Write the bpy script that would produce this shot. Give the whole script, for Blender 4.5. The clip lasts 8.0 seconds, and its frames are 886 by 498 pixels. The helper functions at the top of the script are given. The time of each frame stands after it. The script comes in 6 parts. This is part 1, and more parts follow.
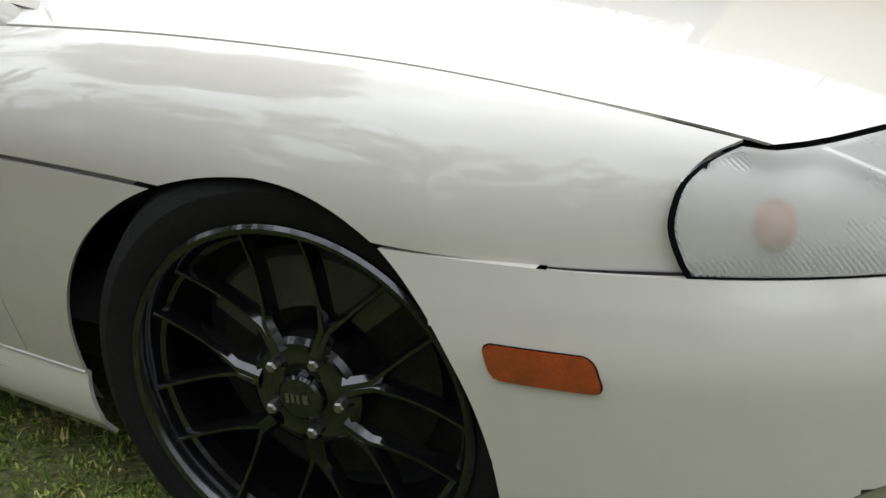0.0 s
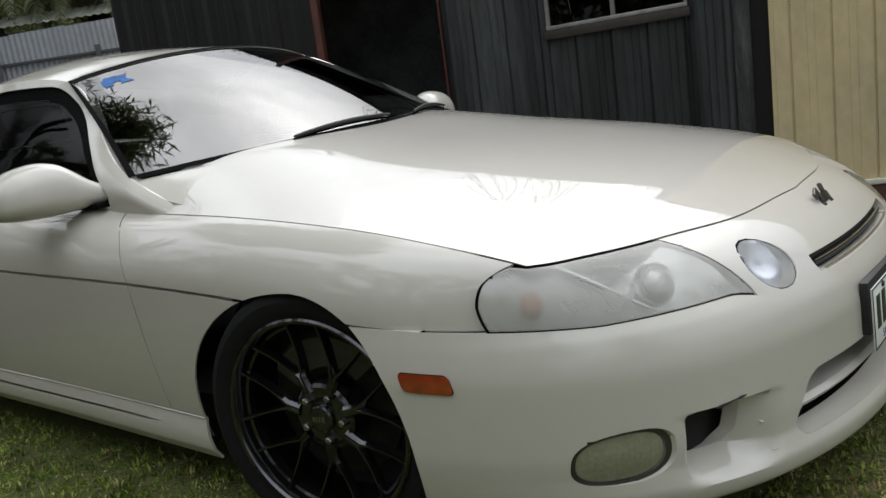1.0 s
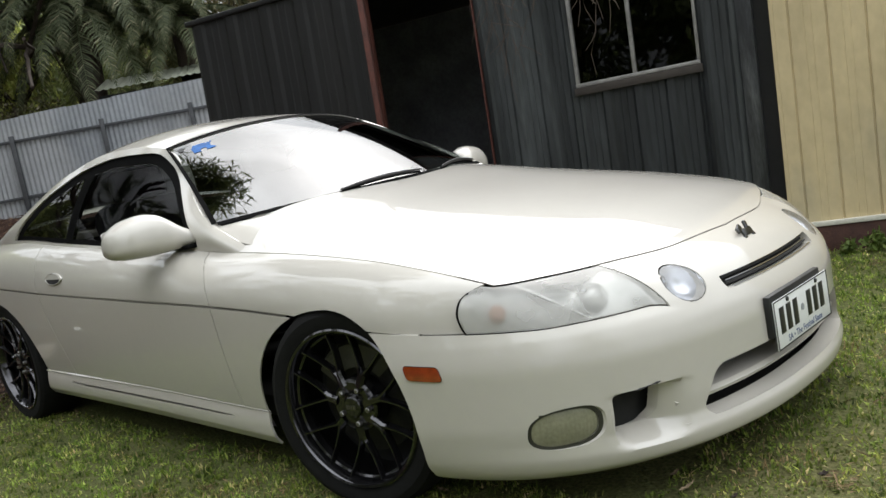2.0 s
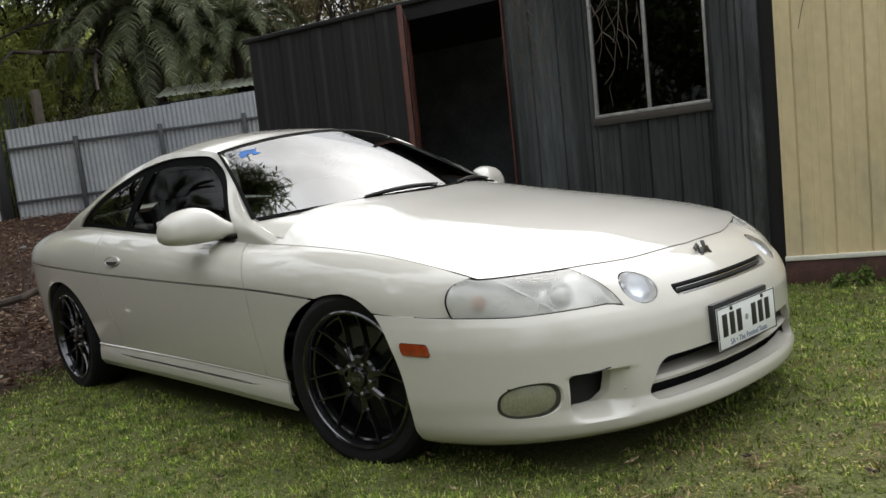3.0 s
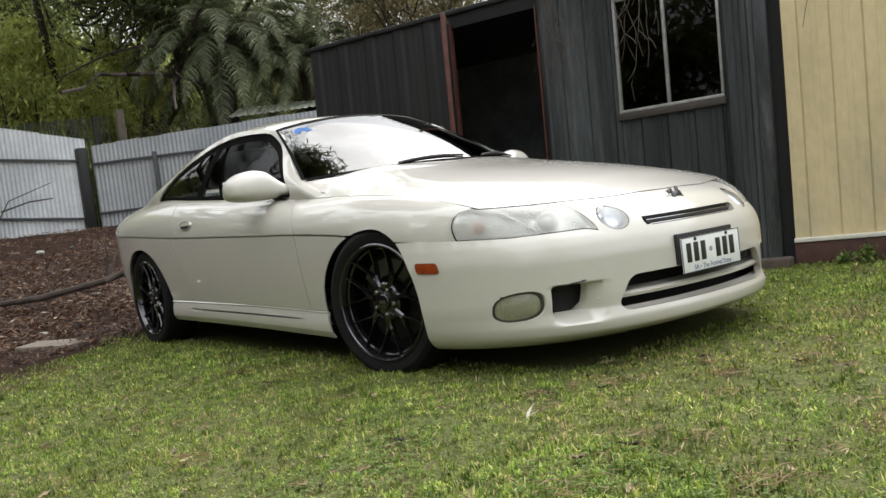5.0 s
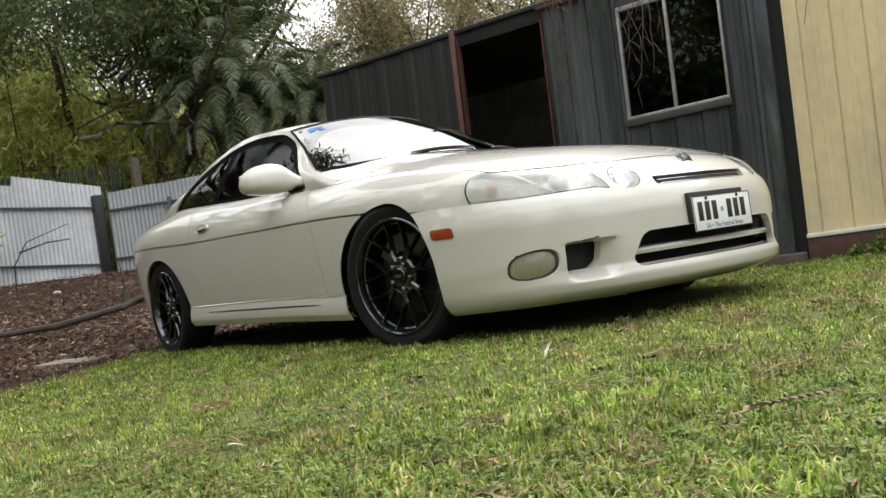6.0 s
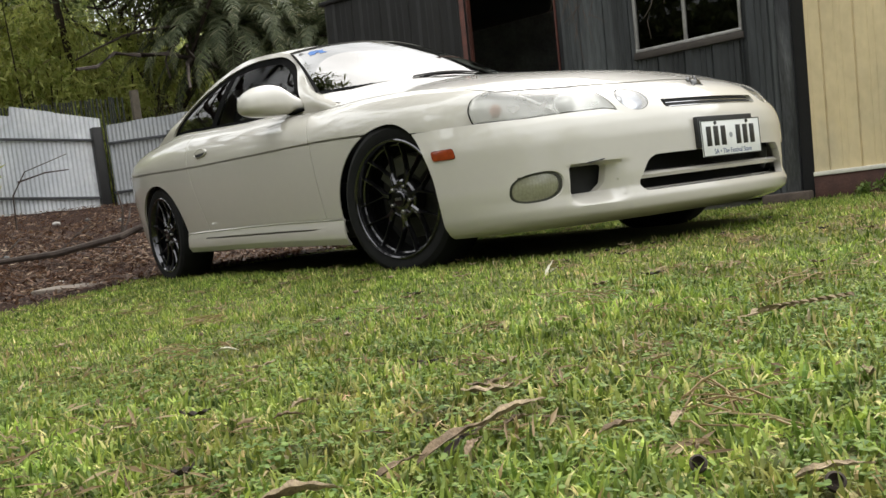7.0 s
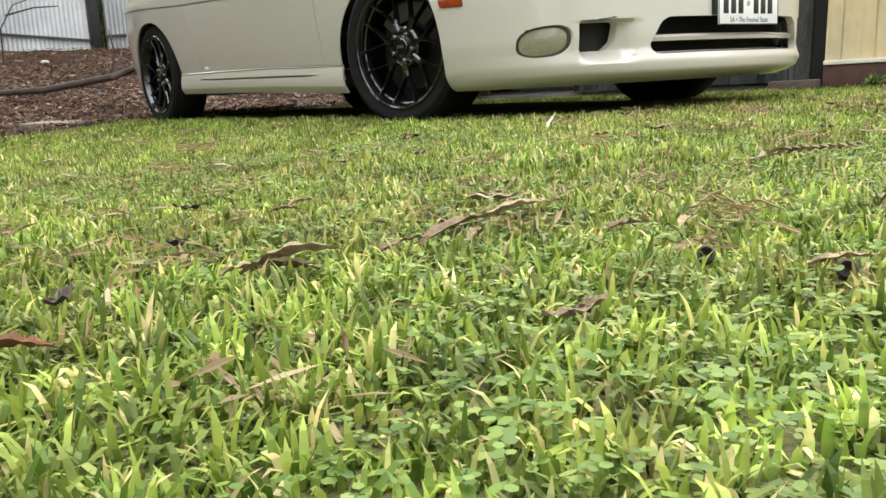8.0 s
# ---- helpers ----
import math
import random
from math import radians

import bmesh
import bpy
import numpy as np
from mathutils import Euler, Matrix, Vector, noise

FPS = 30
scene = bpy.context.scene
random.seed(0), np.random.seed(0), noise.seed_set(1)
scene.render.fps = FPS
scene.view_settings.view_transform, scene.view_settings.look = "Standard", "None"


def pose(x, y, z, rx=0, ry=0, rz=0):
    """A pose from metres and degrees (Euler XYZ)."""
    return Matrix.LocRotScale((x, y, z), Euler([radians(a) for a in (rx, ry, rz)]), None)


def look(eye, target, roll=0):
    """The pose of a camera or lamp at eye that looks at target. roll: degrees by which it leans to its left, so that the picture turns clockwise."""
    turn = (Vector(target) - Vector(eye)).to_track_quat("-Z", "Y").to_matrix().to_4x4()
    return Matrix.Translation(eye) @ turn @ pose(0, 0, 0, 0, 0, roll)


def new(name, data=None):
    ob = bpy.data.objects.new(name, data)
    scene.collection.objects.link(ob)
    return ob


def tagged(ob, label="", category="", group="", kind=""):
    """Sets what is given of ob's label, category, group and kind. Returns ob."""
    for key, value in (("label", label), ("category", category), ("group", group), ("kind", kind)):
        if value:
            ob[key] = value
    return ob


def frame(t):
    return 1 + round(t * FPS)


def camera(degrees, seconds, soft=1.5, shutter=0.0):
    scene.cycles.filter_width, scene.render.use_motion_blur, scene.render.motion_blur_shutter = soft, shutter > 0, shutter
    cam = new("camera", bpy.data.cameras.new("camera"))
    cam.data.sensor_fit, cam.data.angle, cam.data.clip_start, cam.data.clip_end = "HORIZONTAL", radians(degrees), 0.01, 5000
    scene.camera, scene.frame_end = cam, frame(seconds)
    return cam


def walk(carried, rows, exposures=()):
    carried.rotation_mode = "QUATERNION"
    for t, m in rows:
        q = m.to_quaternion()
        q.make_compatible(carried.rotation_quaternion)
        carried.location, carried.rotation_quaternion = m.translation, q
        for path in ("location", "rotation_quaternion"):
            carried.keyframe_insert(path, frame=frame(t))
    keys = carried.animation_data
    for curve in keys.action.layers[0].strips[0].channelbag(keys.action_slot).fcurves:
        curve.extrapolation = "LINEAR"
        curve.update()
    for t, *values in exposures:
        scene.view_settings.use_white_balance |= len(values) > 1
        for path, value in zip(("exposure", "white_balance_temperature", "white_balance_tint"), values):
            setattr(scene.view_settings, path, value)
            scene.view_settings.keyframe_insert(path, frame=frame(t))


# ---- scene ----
cam = camera(53.9, 8.0)
PATH = [
    (0, (0.71, -1.563, 0.87), (-0.325, -0.004, 0.165), -5.8),
    (0.5, (1.105, -1.823, 0.96), (-0.067, -0.291, 0.431), -7.6),
    (1, (1.453, -2.053, 1.016), (0.183, -0.557, 0.633), -9.5),
    (1.5, (1.738, -2.209, 1.035), (0.393, -0.76, 0.733), -11.2),
    (2, (2.002, -2.353, 1.045), (0.595, -0.956, 0.788), -10.9),
    (3.5, (2.61, -2.67, 0.977), (1.112, -1.358, 0.803), -6.7),
    (4, (2.82, -2.756, 0.942), (1.292, -1.477, 0.77), -6.6),
    (4.5, (2.955, -2.798, 0.852), (1.403, -1.548, 0.688), -6.5),
    (6, (2.973, -2.924, 0.339), (1.396, -1.695, 0.372), -8.6),
    (6.5, (2.944, -2.908, 0.294), (1.359, -1.689, 0.303), -8.1),
    (7, (2.92, -2.895, 0.255), (1.332, -1.683, 0.162), -7.5),
    (7.5, (2.904, -2.895, 0.213), (1.321, -1.695, -0.018), -6.0),
    (8, (2.889, -2.907, 0.162), (1.327, -1.716, -0.21), -3.2),
]
walk(cam, [(t, look(eye, target, roll)) for t, eye, target, roll in PATH],
     ((0.0, 0.95, 6450, 10), (0.5, 0.13, 6400, 10), (1.0, 0.42, 6450, 10), (1.5, 0.78, 6500, 10), (2.0, 1.0, 6550, 10), (3.5, 0.7, 6600, 10), (4.5, 1.0, 6650, 10), (6.0, 1.32, 6750, 10), (6.5, 1.1, 6850, 10), (7.0, 1.25, 6850, 10), (7.5, 1.6, 6850, 10), (8.0, 1.82, 6850, 10)))

# ---- light ----
SUN_AZ, SUN_EL = radians(-25), radians(52)
world = bpy.data.worlds.new("sky")
scene.world = world
world.use_nodes = True
wn, wl = world.node_tree.nodes, world.node_tree.links
sky = wn.new("ShaderNodeTexSky")
sky.sky_type, sky.sun_disc, sky.sun_elevation, sky.sun_rotation = "NISHITA", False, SUN_EL, SUN_AZ
sky.air_density, sky.dust_density, sky.ozone_density = 1.0, 7.0, 1.0
soft_sky = wn.new("ShaderNodeHueSaturation")
soft_sky.inputs["Saturation"].default_value = 0.22
wl.new(sky.outputs[0], soft_sky.inputs["Color"])
# broken cloud cover over the whole sky
wc = wn.new("ShaderNodeTexCoord")
cn = wn.new("ShaderNodeTexNoise")
cn.inputs["Scale"].default_value, cn.inputs["Detail"].default_value = 3.0, 6.0
wl.new(wc.outputs["Generated"], cn.inputs["Vector"])
cr = wn.new("ShaderNodeMapRange")
cr.inputs["From Min"].default_value, cr.inputs["From Max"].default_value = 0.35, 0.68
cr.inputs["To Min"].default_value, cr.inputs["To Max"].default_value = 0.78, 1.4
wl.new(cn.outputs[0], cr.inputs["Value"])
cm = wn.new("ShaderNodeMixRGB")
cm.blend_type, cm.inputs[0].default_value = "MULTIPLY", 1.0
veil = wn.new("ShaderNodeMixRGB")
veil.inputs[0].default_value, veil.inputs[2].default_value = 0.84, (5.6, 5.9, 6.2, 1)
wl.new(soft_sky.outputs[0], veil.inputs[1])
wl.new(veil.outputs[0], cm.inputs[1])
wl.new(cr.outputs[0], cm.inputs[2])
# an overcast sky is darker towards the horizon than overhead
ws_split, ws_fall, ws_mul = wn.new("ShaderNodeSeparateXYZ"), wn.new("ShaderNodeMapRange"), wn.new("ShaderNodeMixRGB")
wl.new(wc.outputs["Generated"], ws_split.inputs[0])
wl.new(ws_split.outputs["Z"], ws_fall.inputs["Value"])
ws_fall.inputs["To Min"].default_value, ws_fall.inputs["To Max"].default_value = 0.20, 1.90
ws_mul.blend_type, ws_mul.inputs[0].default_value = "MULTIPLY", 1.0
wl.new(cm.outputs[0], ws_mul.inputs[1])
wl.new(ws_fall.outputs[0], ws_mul.inputs[2])
wl.new(ws_mul.outputs[0], wn["Background"].inputs["Color"])
wn["Background"].inputs["Strength"].default_value = 0.15
sun = new("sun", bpy.data.lights.new("sun", "SUN"))
sun.data.energy, sun.data.angle, sun.data.color = 0.25, radians(50), (1.0, 0.96, 0.9)
sun.matrix_world = look((0, 0, 20), (-20 * math.sin(SUN_AZ) / math.tan(SUN_EL), -20 * math.cos(SUN_AZ) / math.tan(SUN_EL), 0))


# ---- materials ----
def material(name, base, rough=0.6, metal=0.0, vary=0.15, scale=8.0, bump=0.0, bump_scale=60.0, coat=0.0, spec=0.5, second=None, amount=0.5, random_tone=0.0, streak=1.0):
    """A principled material with two scales of tone variation, optional second colour in patches and fine relief."""
    m = bpy.data.materials.new(name)
    m.use_nodes = True
    n, l = m.node_tree.nodes, m.node_tree.links
    p = n["Principled BSDF"]
    p.inputs["Roughness"].default_value, p.inputs["Metallic"].default_value = rough, metal
    p.inputs["Coat Weight"].default_value, p.inputs["Specular IOR Level"].default_value = coat, spec
    p.inputs["Coat Roughness"].default_value = 0.03
    tc = n.new("ShaderNodeTexCoord")
    mp = n.new("ShaderNodeMapping")
    mp.inputs["Scale"].default_value = (1, 1, streak)
    l.new(tc.outputs["Object"], mp.inputs["Vector"])

    def tex(s, d=4.0):
        t = n.new("ShaderNodeTexNoise")
        t.inputs["Scale"].default_value, t.inputs["Detail"].default_value = s, d
        l.new(mp.outputs[0], t.inputs["Vector"])
        return t.outputs[0]

    def mix(kind, fac, a, b):
        x = n.new("ShaderNodeMixRGB")
        x.blend_type = kind
        for i, v in enumerate((fac, a, b)):
            if hasattr(v, "is_linked"):
                l.new(v, x.inputs[i])
            else:
                x.inputs[i].default_value = v if i == 0 else (*v, 1)
        return x.outputs[0]

    def ranged(v, a, b, c, d):
        r = n.new("ShaderNodeMapRange")
        for k, q in zip(("From Min", "From Max", "To Min", "To Max"), (a, b, c, d)):
            r.inputs[k].default_value = q
        l.new(v, r.inputs["Value"])
        return r.outputs[0]

    col = mix("MIX", 0.0, base, base)
    if second:
        col = mix("MIX", ranged(tex(scale * 0.4, 6), 0.62 - amount * 0.3, 0.72 - amount * 0.25, 0, 1), col, second)
    if vary:
        col = mix("MULTIPLY", 1.0, col, ranged(tex(scale), 0.3, 0.7, 1 - vary, 1 + vary * 0.5))
        col = mix("MULTIPLY", 1.0, col, ranged(tex(scale * 9), 0.3, 0.7, 1 - vary * 0.7, 1 + vary * 0.35))
    if random_tone:
        oi = n.new("ShaderNodeObjectInfo")
        col = mix("MULTIPLY", 1.0, col, ranged(oi.outputs["Random"], 0, 1, 1 - random_tone, 1 + random_tone))
    l.new(col, p.inputs["Base Color"])
    if bump:
        b = n.new("ShaderNodeBump")
        b.inputs["Strength"].default_value, b.inputs["Distance"].default_value = bump, 0.01
        l.new(tex(bump_scale, 6), b.inputs["Height"])
        l.new(b.outputs[0], p.inputs["Normal"])
    return m


def glassy(name, colour, clear, rough=0.02, haze=0.0, ior=1.9):
    """Thin glass: a clear, tinted pane, hazed by age if so wished, under a gloss that grows at grazing angles."""
    m = bpy.data.materials.new(name)
    m.use_nodes = True
    n, l = m.node_tree.nodes, m.node_tree.links
    out = n["Material Output"]
    n.remove(n["Principled BSDF"])
    tr, gl, mx, fr = n.new("ShaderNodeBsdfTransparent"), n.new("ShaderNodeBsdfGlossy"), n.new("ShaderNodeMixShader"), n.new("ShaderNodeFresnel")
    tr.inputs["Color"].default_value = (*[c * clear for c in colour], 1)
    gl.inputs["Roughness"].default_value = rough
    fr.inputs["IOR"].default_value = ior
    under = tr
    if haze:
        df, under = n.new("ShaderNodeBsdfDiffuse"), n.new("ShaderNodeMixShader")
        df.inputs["Color"].default_value = (0.72, 0.71, 0.66, 1)
        tc, nz = n.new("ShaderNodeTexCoord"), n.new("ShaderNodeTexNoise")
        nz.inputs["Scale"].default_value = 9.0
        l.new(tc.outputs["Object"], nz.inputs["Vector"])
        mr = n.new("ShaderNodeMapRange")
        mr.inputs["To Min"].default_value, mr.inputs["To Max"].default_value = haze * 0.6, haze * 1.4
        l.new(nz.outputs[0], mr.inputs["Value"])
        l.new(mr.outputs[0], under.inputs[0])
        l.new(tr.outputs[0], under.inputs[1])
        l.new(df.outputs[0], under.inputs[2])
    l.new(fr.outputs[0], mx.inputs[0])
    l.new(under.outputs[0], mx.inputs[1])
    l.new(gl.outputs[0], mx.inputs[2])
    l.new(mx.outputs[0], out.inputs["Surface"])
    return m


PAINT = material("pearl_paint", (0.50, 0.474, 0.426), 0.36, 0.0, 0.02, 3.0, coat=1.0, spec=0.2)
PAINT.node_tree.nodes["Principled BSDF"].inputs["Coat IOR"].default_value = 1.6
RUBBER = material("tyre_rubber", (0.008, 0.008, 0.008), 0.8, spec=0.2, vary=0.3, scale=20, bump=0.2, bump_scale=200)
BLACK = material("black_plastic", (0.012, 0.012, 0.013), 0.55, vary=0.2, scale=12)
DARK = material("dark_cavity", (0.011, 0.011, 0.011), 0.9, vary=0.2, scale=6)
SEAL = material("black_rubber_seal", (0.005, 0.005, 0.005), 0.8, vary=0.2, spec=0.03)
RIM = material("black_chrome_rim", (0.050, 0.049, 0.053), 0.12, 0.9, vary=0.1, scale=20, coat=0.6)
CHROME = material("chrome", (0.75, 0.75, 0.76), 0.12, 1.0, vary=0.05)
DISC = material("worn_brake_disc", (0.04, 0.039, 0.036), 0.5, 0.8, vary=0.3, scale=30)
STEEL = material("bare_steel", (0.32, 0.31, 0.29), 0.45, 1.0, vary=0.3, scale=30)
BRAKE = material("yellowed_caliper_metal", (0.07, 0.07, 0.05), 0.5, 0.3, vary=0.2, scale=30)
AMBER = material("amber_plastic", (0.27, 0.042, 0.010), 0.18, vary=0.25, scale=40, coat=1.0)
FABRIC = material("charcoal_fabric", (0.012, 0.012, 0.013), 0.9, vary=0.25, scale=40, bump=0.3)
GLASS = glassy("windscreen_glass", (0.55, 0.62, 0.6), 0.5, ior=2.35)
SIDEGLASS = glassy("door_glass", (0.6, 0.65, 0.62), 0.7, ior=1.13)
TINT = glassy("dark_tinted_glass", (0.4, 0.45, 0.45), 0.10, ior=1.55)
LENS = glassy("clear_lamp_cover", (0.9, 0.9, 0.88), 0.9, 0.05, 0.31, 1.4)
CLEARLENS = glassy("clear_inner_lamp_cover", (0.96, 0.97, 1.0), 0.95, 0.03, 0.10, 1.5)
PLATE = material("plate_white", (0.74, 0.75, 0.74), 0.35, vary=0.04, scale=20)
INK = material("plate_black", (0.02, 0.02, 0.02), 0.4, vary=0.1)
INKBLUE = material("plate_blue", (0.05, 0.08, 0.2), 0.4, vary=0.1)


# ---- mesh tools ----
def key(*pts):
    """A smooth curve through a few (x, value) pairs, without overshoot."""
    xs, ys = [p[0] for p in pts], [p[1] for p in pts]
    h = [b - a for a, b in zip(xs, xs[1:])]
    d = [(b - a) / k for a, b, k in zip(ys, ys[1:], h)]
    m = [d[0]] + [0 if p * q <= 0 else 2 * p * q / (p + q) for p, q in zip(d, d[1:])] + [d[-1]]

    def f(x):
        if x <= xs[0]:
            return ys[0] + m[0] * (x - xs[0])
        if x >= xs[-1]:
            return ys[-1] + m[-1] * (x - xs[-1])
        i = max(k for k in range(len(h)) if xs[k] <= x)
        t = (x - xs[i]) / h[i]
        return (ys[i] * (2 * t ** 3 - 3 * t * t + 1) + h[i] * m[i] * (t ** 3 - 2 * t * t + t)
                + ys[i + 1] * (3 * t * t - 2 * t ** 3) + h[i] * m[i + 1] * (t ** 3 - t * t))
    return f


def steps(a, b, n):
    return [a + (b - a) * i / n for i in range(n + 1)]


def sheet(fn, us, vs, flip=False):
    bm = bmesh.new()
    rows = [[bm.verts.new(fn(u, v)) for v in vs] for u in us]
    for a, b in zip(rows, rows[1:]):
        for i in range(len(vs) - 1):
            q = (a[i], b[i], b[i + 1], a[i + 1])
            bm.faces.new(q[::-1] if flip else q)
    bm.normal_update()
    return bm


def carve(bm, f):
    """Cuts the sheet along f = 0 and takes away the side where f is negative."""
    val = {v: f(v.co) for v in bm.verts}
    for e in list(bm.edges):
        a, b = e.verts
        fa, fb = val[a], val[b]
        if fa * fb < 0:
            t = fa / (fa - fb)
            if t < 0.04:
                val[a] = 0.0
            elif t > 0.96:
                val[b] = 0.0
            else:
                val[bmesh.utils.edge_split(e, a, t)[1]] = 0.0
    for face in list(bm.faces):
        z = [v for v in face.verts if val[v] == 0.0]
        if len(z) == 2 and len(face.verts) > 3 and not bm.edges.get(z):
            bmesh.utils.face_split(face, z[0], z[1])
    bmesh.ops.delete(bm, geom=[fc for fc in bm.faces if sum(val[v] for v in fc.verts) < 0], context="FACES")
    bm.normal_update()
    return bm


def flange(bm, depth=0.012, way=None):
    """Turns the open edges of a sheet inwards, so that it has a visible thickness."""
    bm.normal_update()
    edges = [e for e in bm.edges if e.is_boundary]
    for e in edges:
        e.smooth = False
    norm = {tuple(v.co): v.normal.copy() for v in bm.verts}
    out = bmesh.ops.extrude_edge_only(bm, edges=edges)
    for v in [g for g in out["geom"] if isinstance(g, bmesh.types.BMVert)]:
        v.co -= (way(v.co) if way is not None else norm.get(tuple(v.co), Vector((0, 0, 1)))) * depth
    bm.normal_update()
    return bm


def mirrored(bm):
    c = bm.copy()
    for v in c.verts:
        v.co.y = -v.co.y
    bmesh.ops.reverse_faces(c, faces=c.faces[:])
    return c


def box(bm, lo, hi, m=None, bevel=0.0):
    """Adds a bevelled box to bm."""
    r = bmesh.ops.create_cube(bm, size=1.0)
    lo, hi = Vector(lo), Vector(hi)
    for v in r["verts"]:
        v.co = Vector(((lo[i] + hi[i]) / 2 + v.co[i] * (hi[i] - lo[i]) for i in range(3)))
    vs = r["verts"]
    if bevel:
        es = list({e for v in vs for e in v.link_edges})
        b = bmesh.ops.bevel(bm, geom=es, offset=bevel, segments=2, affect="EDGES", profile=0.5)
        vs = list({v for f in b["faces"] for v in f.verts} | {v for v in vs if v.is_valid})
    if m is not None:
        bmesh.ops.transform(bm, matrix=m, verts=vs)
    return vs


def turned(profile, n=48, m=None, bm=None):
    """Revolves (radius, height) pairs round the z axis."""
    bm = bm or bmesh.new()
    rows = []
    for r, z in profile:
        rows.append([bm.verts.new((r * math.cos(2 * math.pi * i / n), r * math.sin(2 * math.pi * i / n), z)) for i in range(n)])
    for a, b in zip(rows, rows[1:]):
        for i in range(n):
            bm.faces.new((a[i], a[(i + 1) % n], b[(i + 1) % n], b[i]))
    if m is not None:
        bmesh.ops.transform(bm, matrix=m, verts=[v for r in rows for v in r])
    bm.normal_update()
    return bm


def tube(bm, pts, radii, n=8):
    """A tapered limb along pts."""
    pts = [Vector(p) for p in pts]
    rows = []
    for i, p in enumerate(pts):
        d = (pts[min(i + 1, len(pts) - 1)] - pts[max(i - 1, 0)]).normalized()
        a = d.orthogonal().normalized()
        b = d.cross(a)
        rows.append([bm.verts.new(p + (a * math.cos(2 * math.pi * k / n) + b * math.sin(2 * math.pi * k / n)) * radii[i]) for k in range(n)])
    for p, q in zip(rows, rows[1:]):
        best = min(range(n), key=lambda s: (q[s].co - p[0].co).length)
        for i in range(n):
            bm.faces.new((p[i], p[(i + 1) % n], q[(i + 1 + best) % n], q[(i + best) % n]))
    bm.faces.new(rows[0][::-1])
    bm.faces.new(rows[-1])
    return bm


def finish(bm, name, mat, smooth=True):
    me = bpy.data.meshes.new(name)
    for f in bm.faces:
        f.smooth = smooth
    bm.normal_update()
    for e in bm.edges:
        if len(e.link_faces) == 2 and e.calc_face_angle(0) > radians(28):
            e.smooth = False
    bm.to_mesh(me)
    bm.free()
    me.materials.append(mat)
    return me


def part(name, bm, mat, parent, label="", smooth=True):
    ob = new(name, finish(bm, name, mat, smooth))
    ob.parent = parent
    ob.matrix_parent_inverse = parent.matrix_world.inverted()
    return tagged(ob, label)


def thing(name, bm, mat, label, category, group="", kind="", smooth=True):
    return tagged(new(name, finish(bm, name, mat, smooth)), label, category, group, kind)


def base(name, at, label, category, group="", kind=""):
    ob = new(name)
    ob.location = at
    ob.matrix_world = Matrix.Translation(at)
    return tagged(ob, label, category, group, kind)


def stuff_mesh(name, verts, faces, mat, label, category, parent=None, smooth=False):
    me = bpy.data.meshes.new(name)
    me.from_pydata(verts, [], faces)
    me.materials.append(mat)
    if smooth:
        me.shade_smooth()
    ob = new(name, me)
    if parent:
        ob.parent = parent
        ob.matrix_parent_inverse = parent.matrix_world.inverted()
    return tagged(ob, label, category, "", "stuff")

# ---- ground ----
def rise(x, y):
    """Height of the ground: level under the car, a bank towards the fence."""
    s = max(0.0, -3.6 - x)
    h = 0.132 * (math.sqrt(s * s + 0.4) - 0.632) if s else 0.0
    # the tyres have sunk a little into the turf
    near = max(0.0, 1 - max(0.0, abs(x + 1.2) - 2.4) / 0.9) * max(0.0, 1 - max(0.0, abs(y) - 1.0) / 0.7)
    return min(h, 1.02) + 0.028 * near * near * (3 - 2 * near)


def soil_line(y):
    """Where, along x, the lawn gives way to bare soil."""
    return key((-9, 0.4), (-3.2, -1.0), (-1.82, -2.42), (-0.97, -3.2), (-0.6, -3.35), (0.3, -3.3), (1.0, -3.4), (2.5, -3.6), (20, -5))(y)


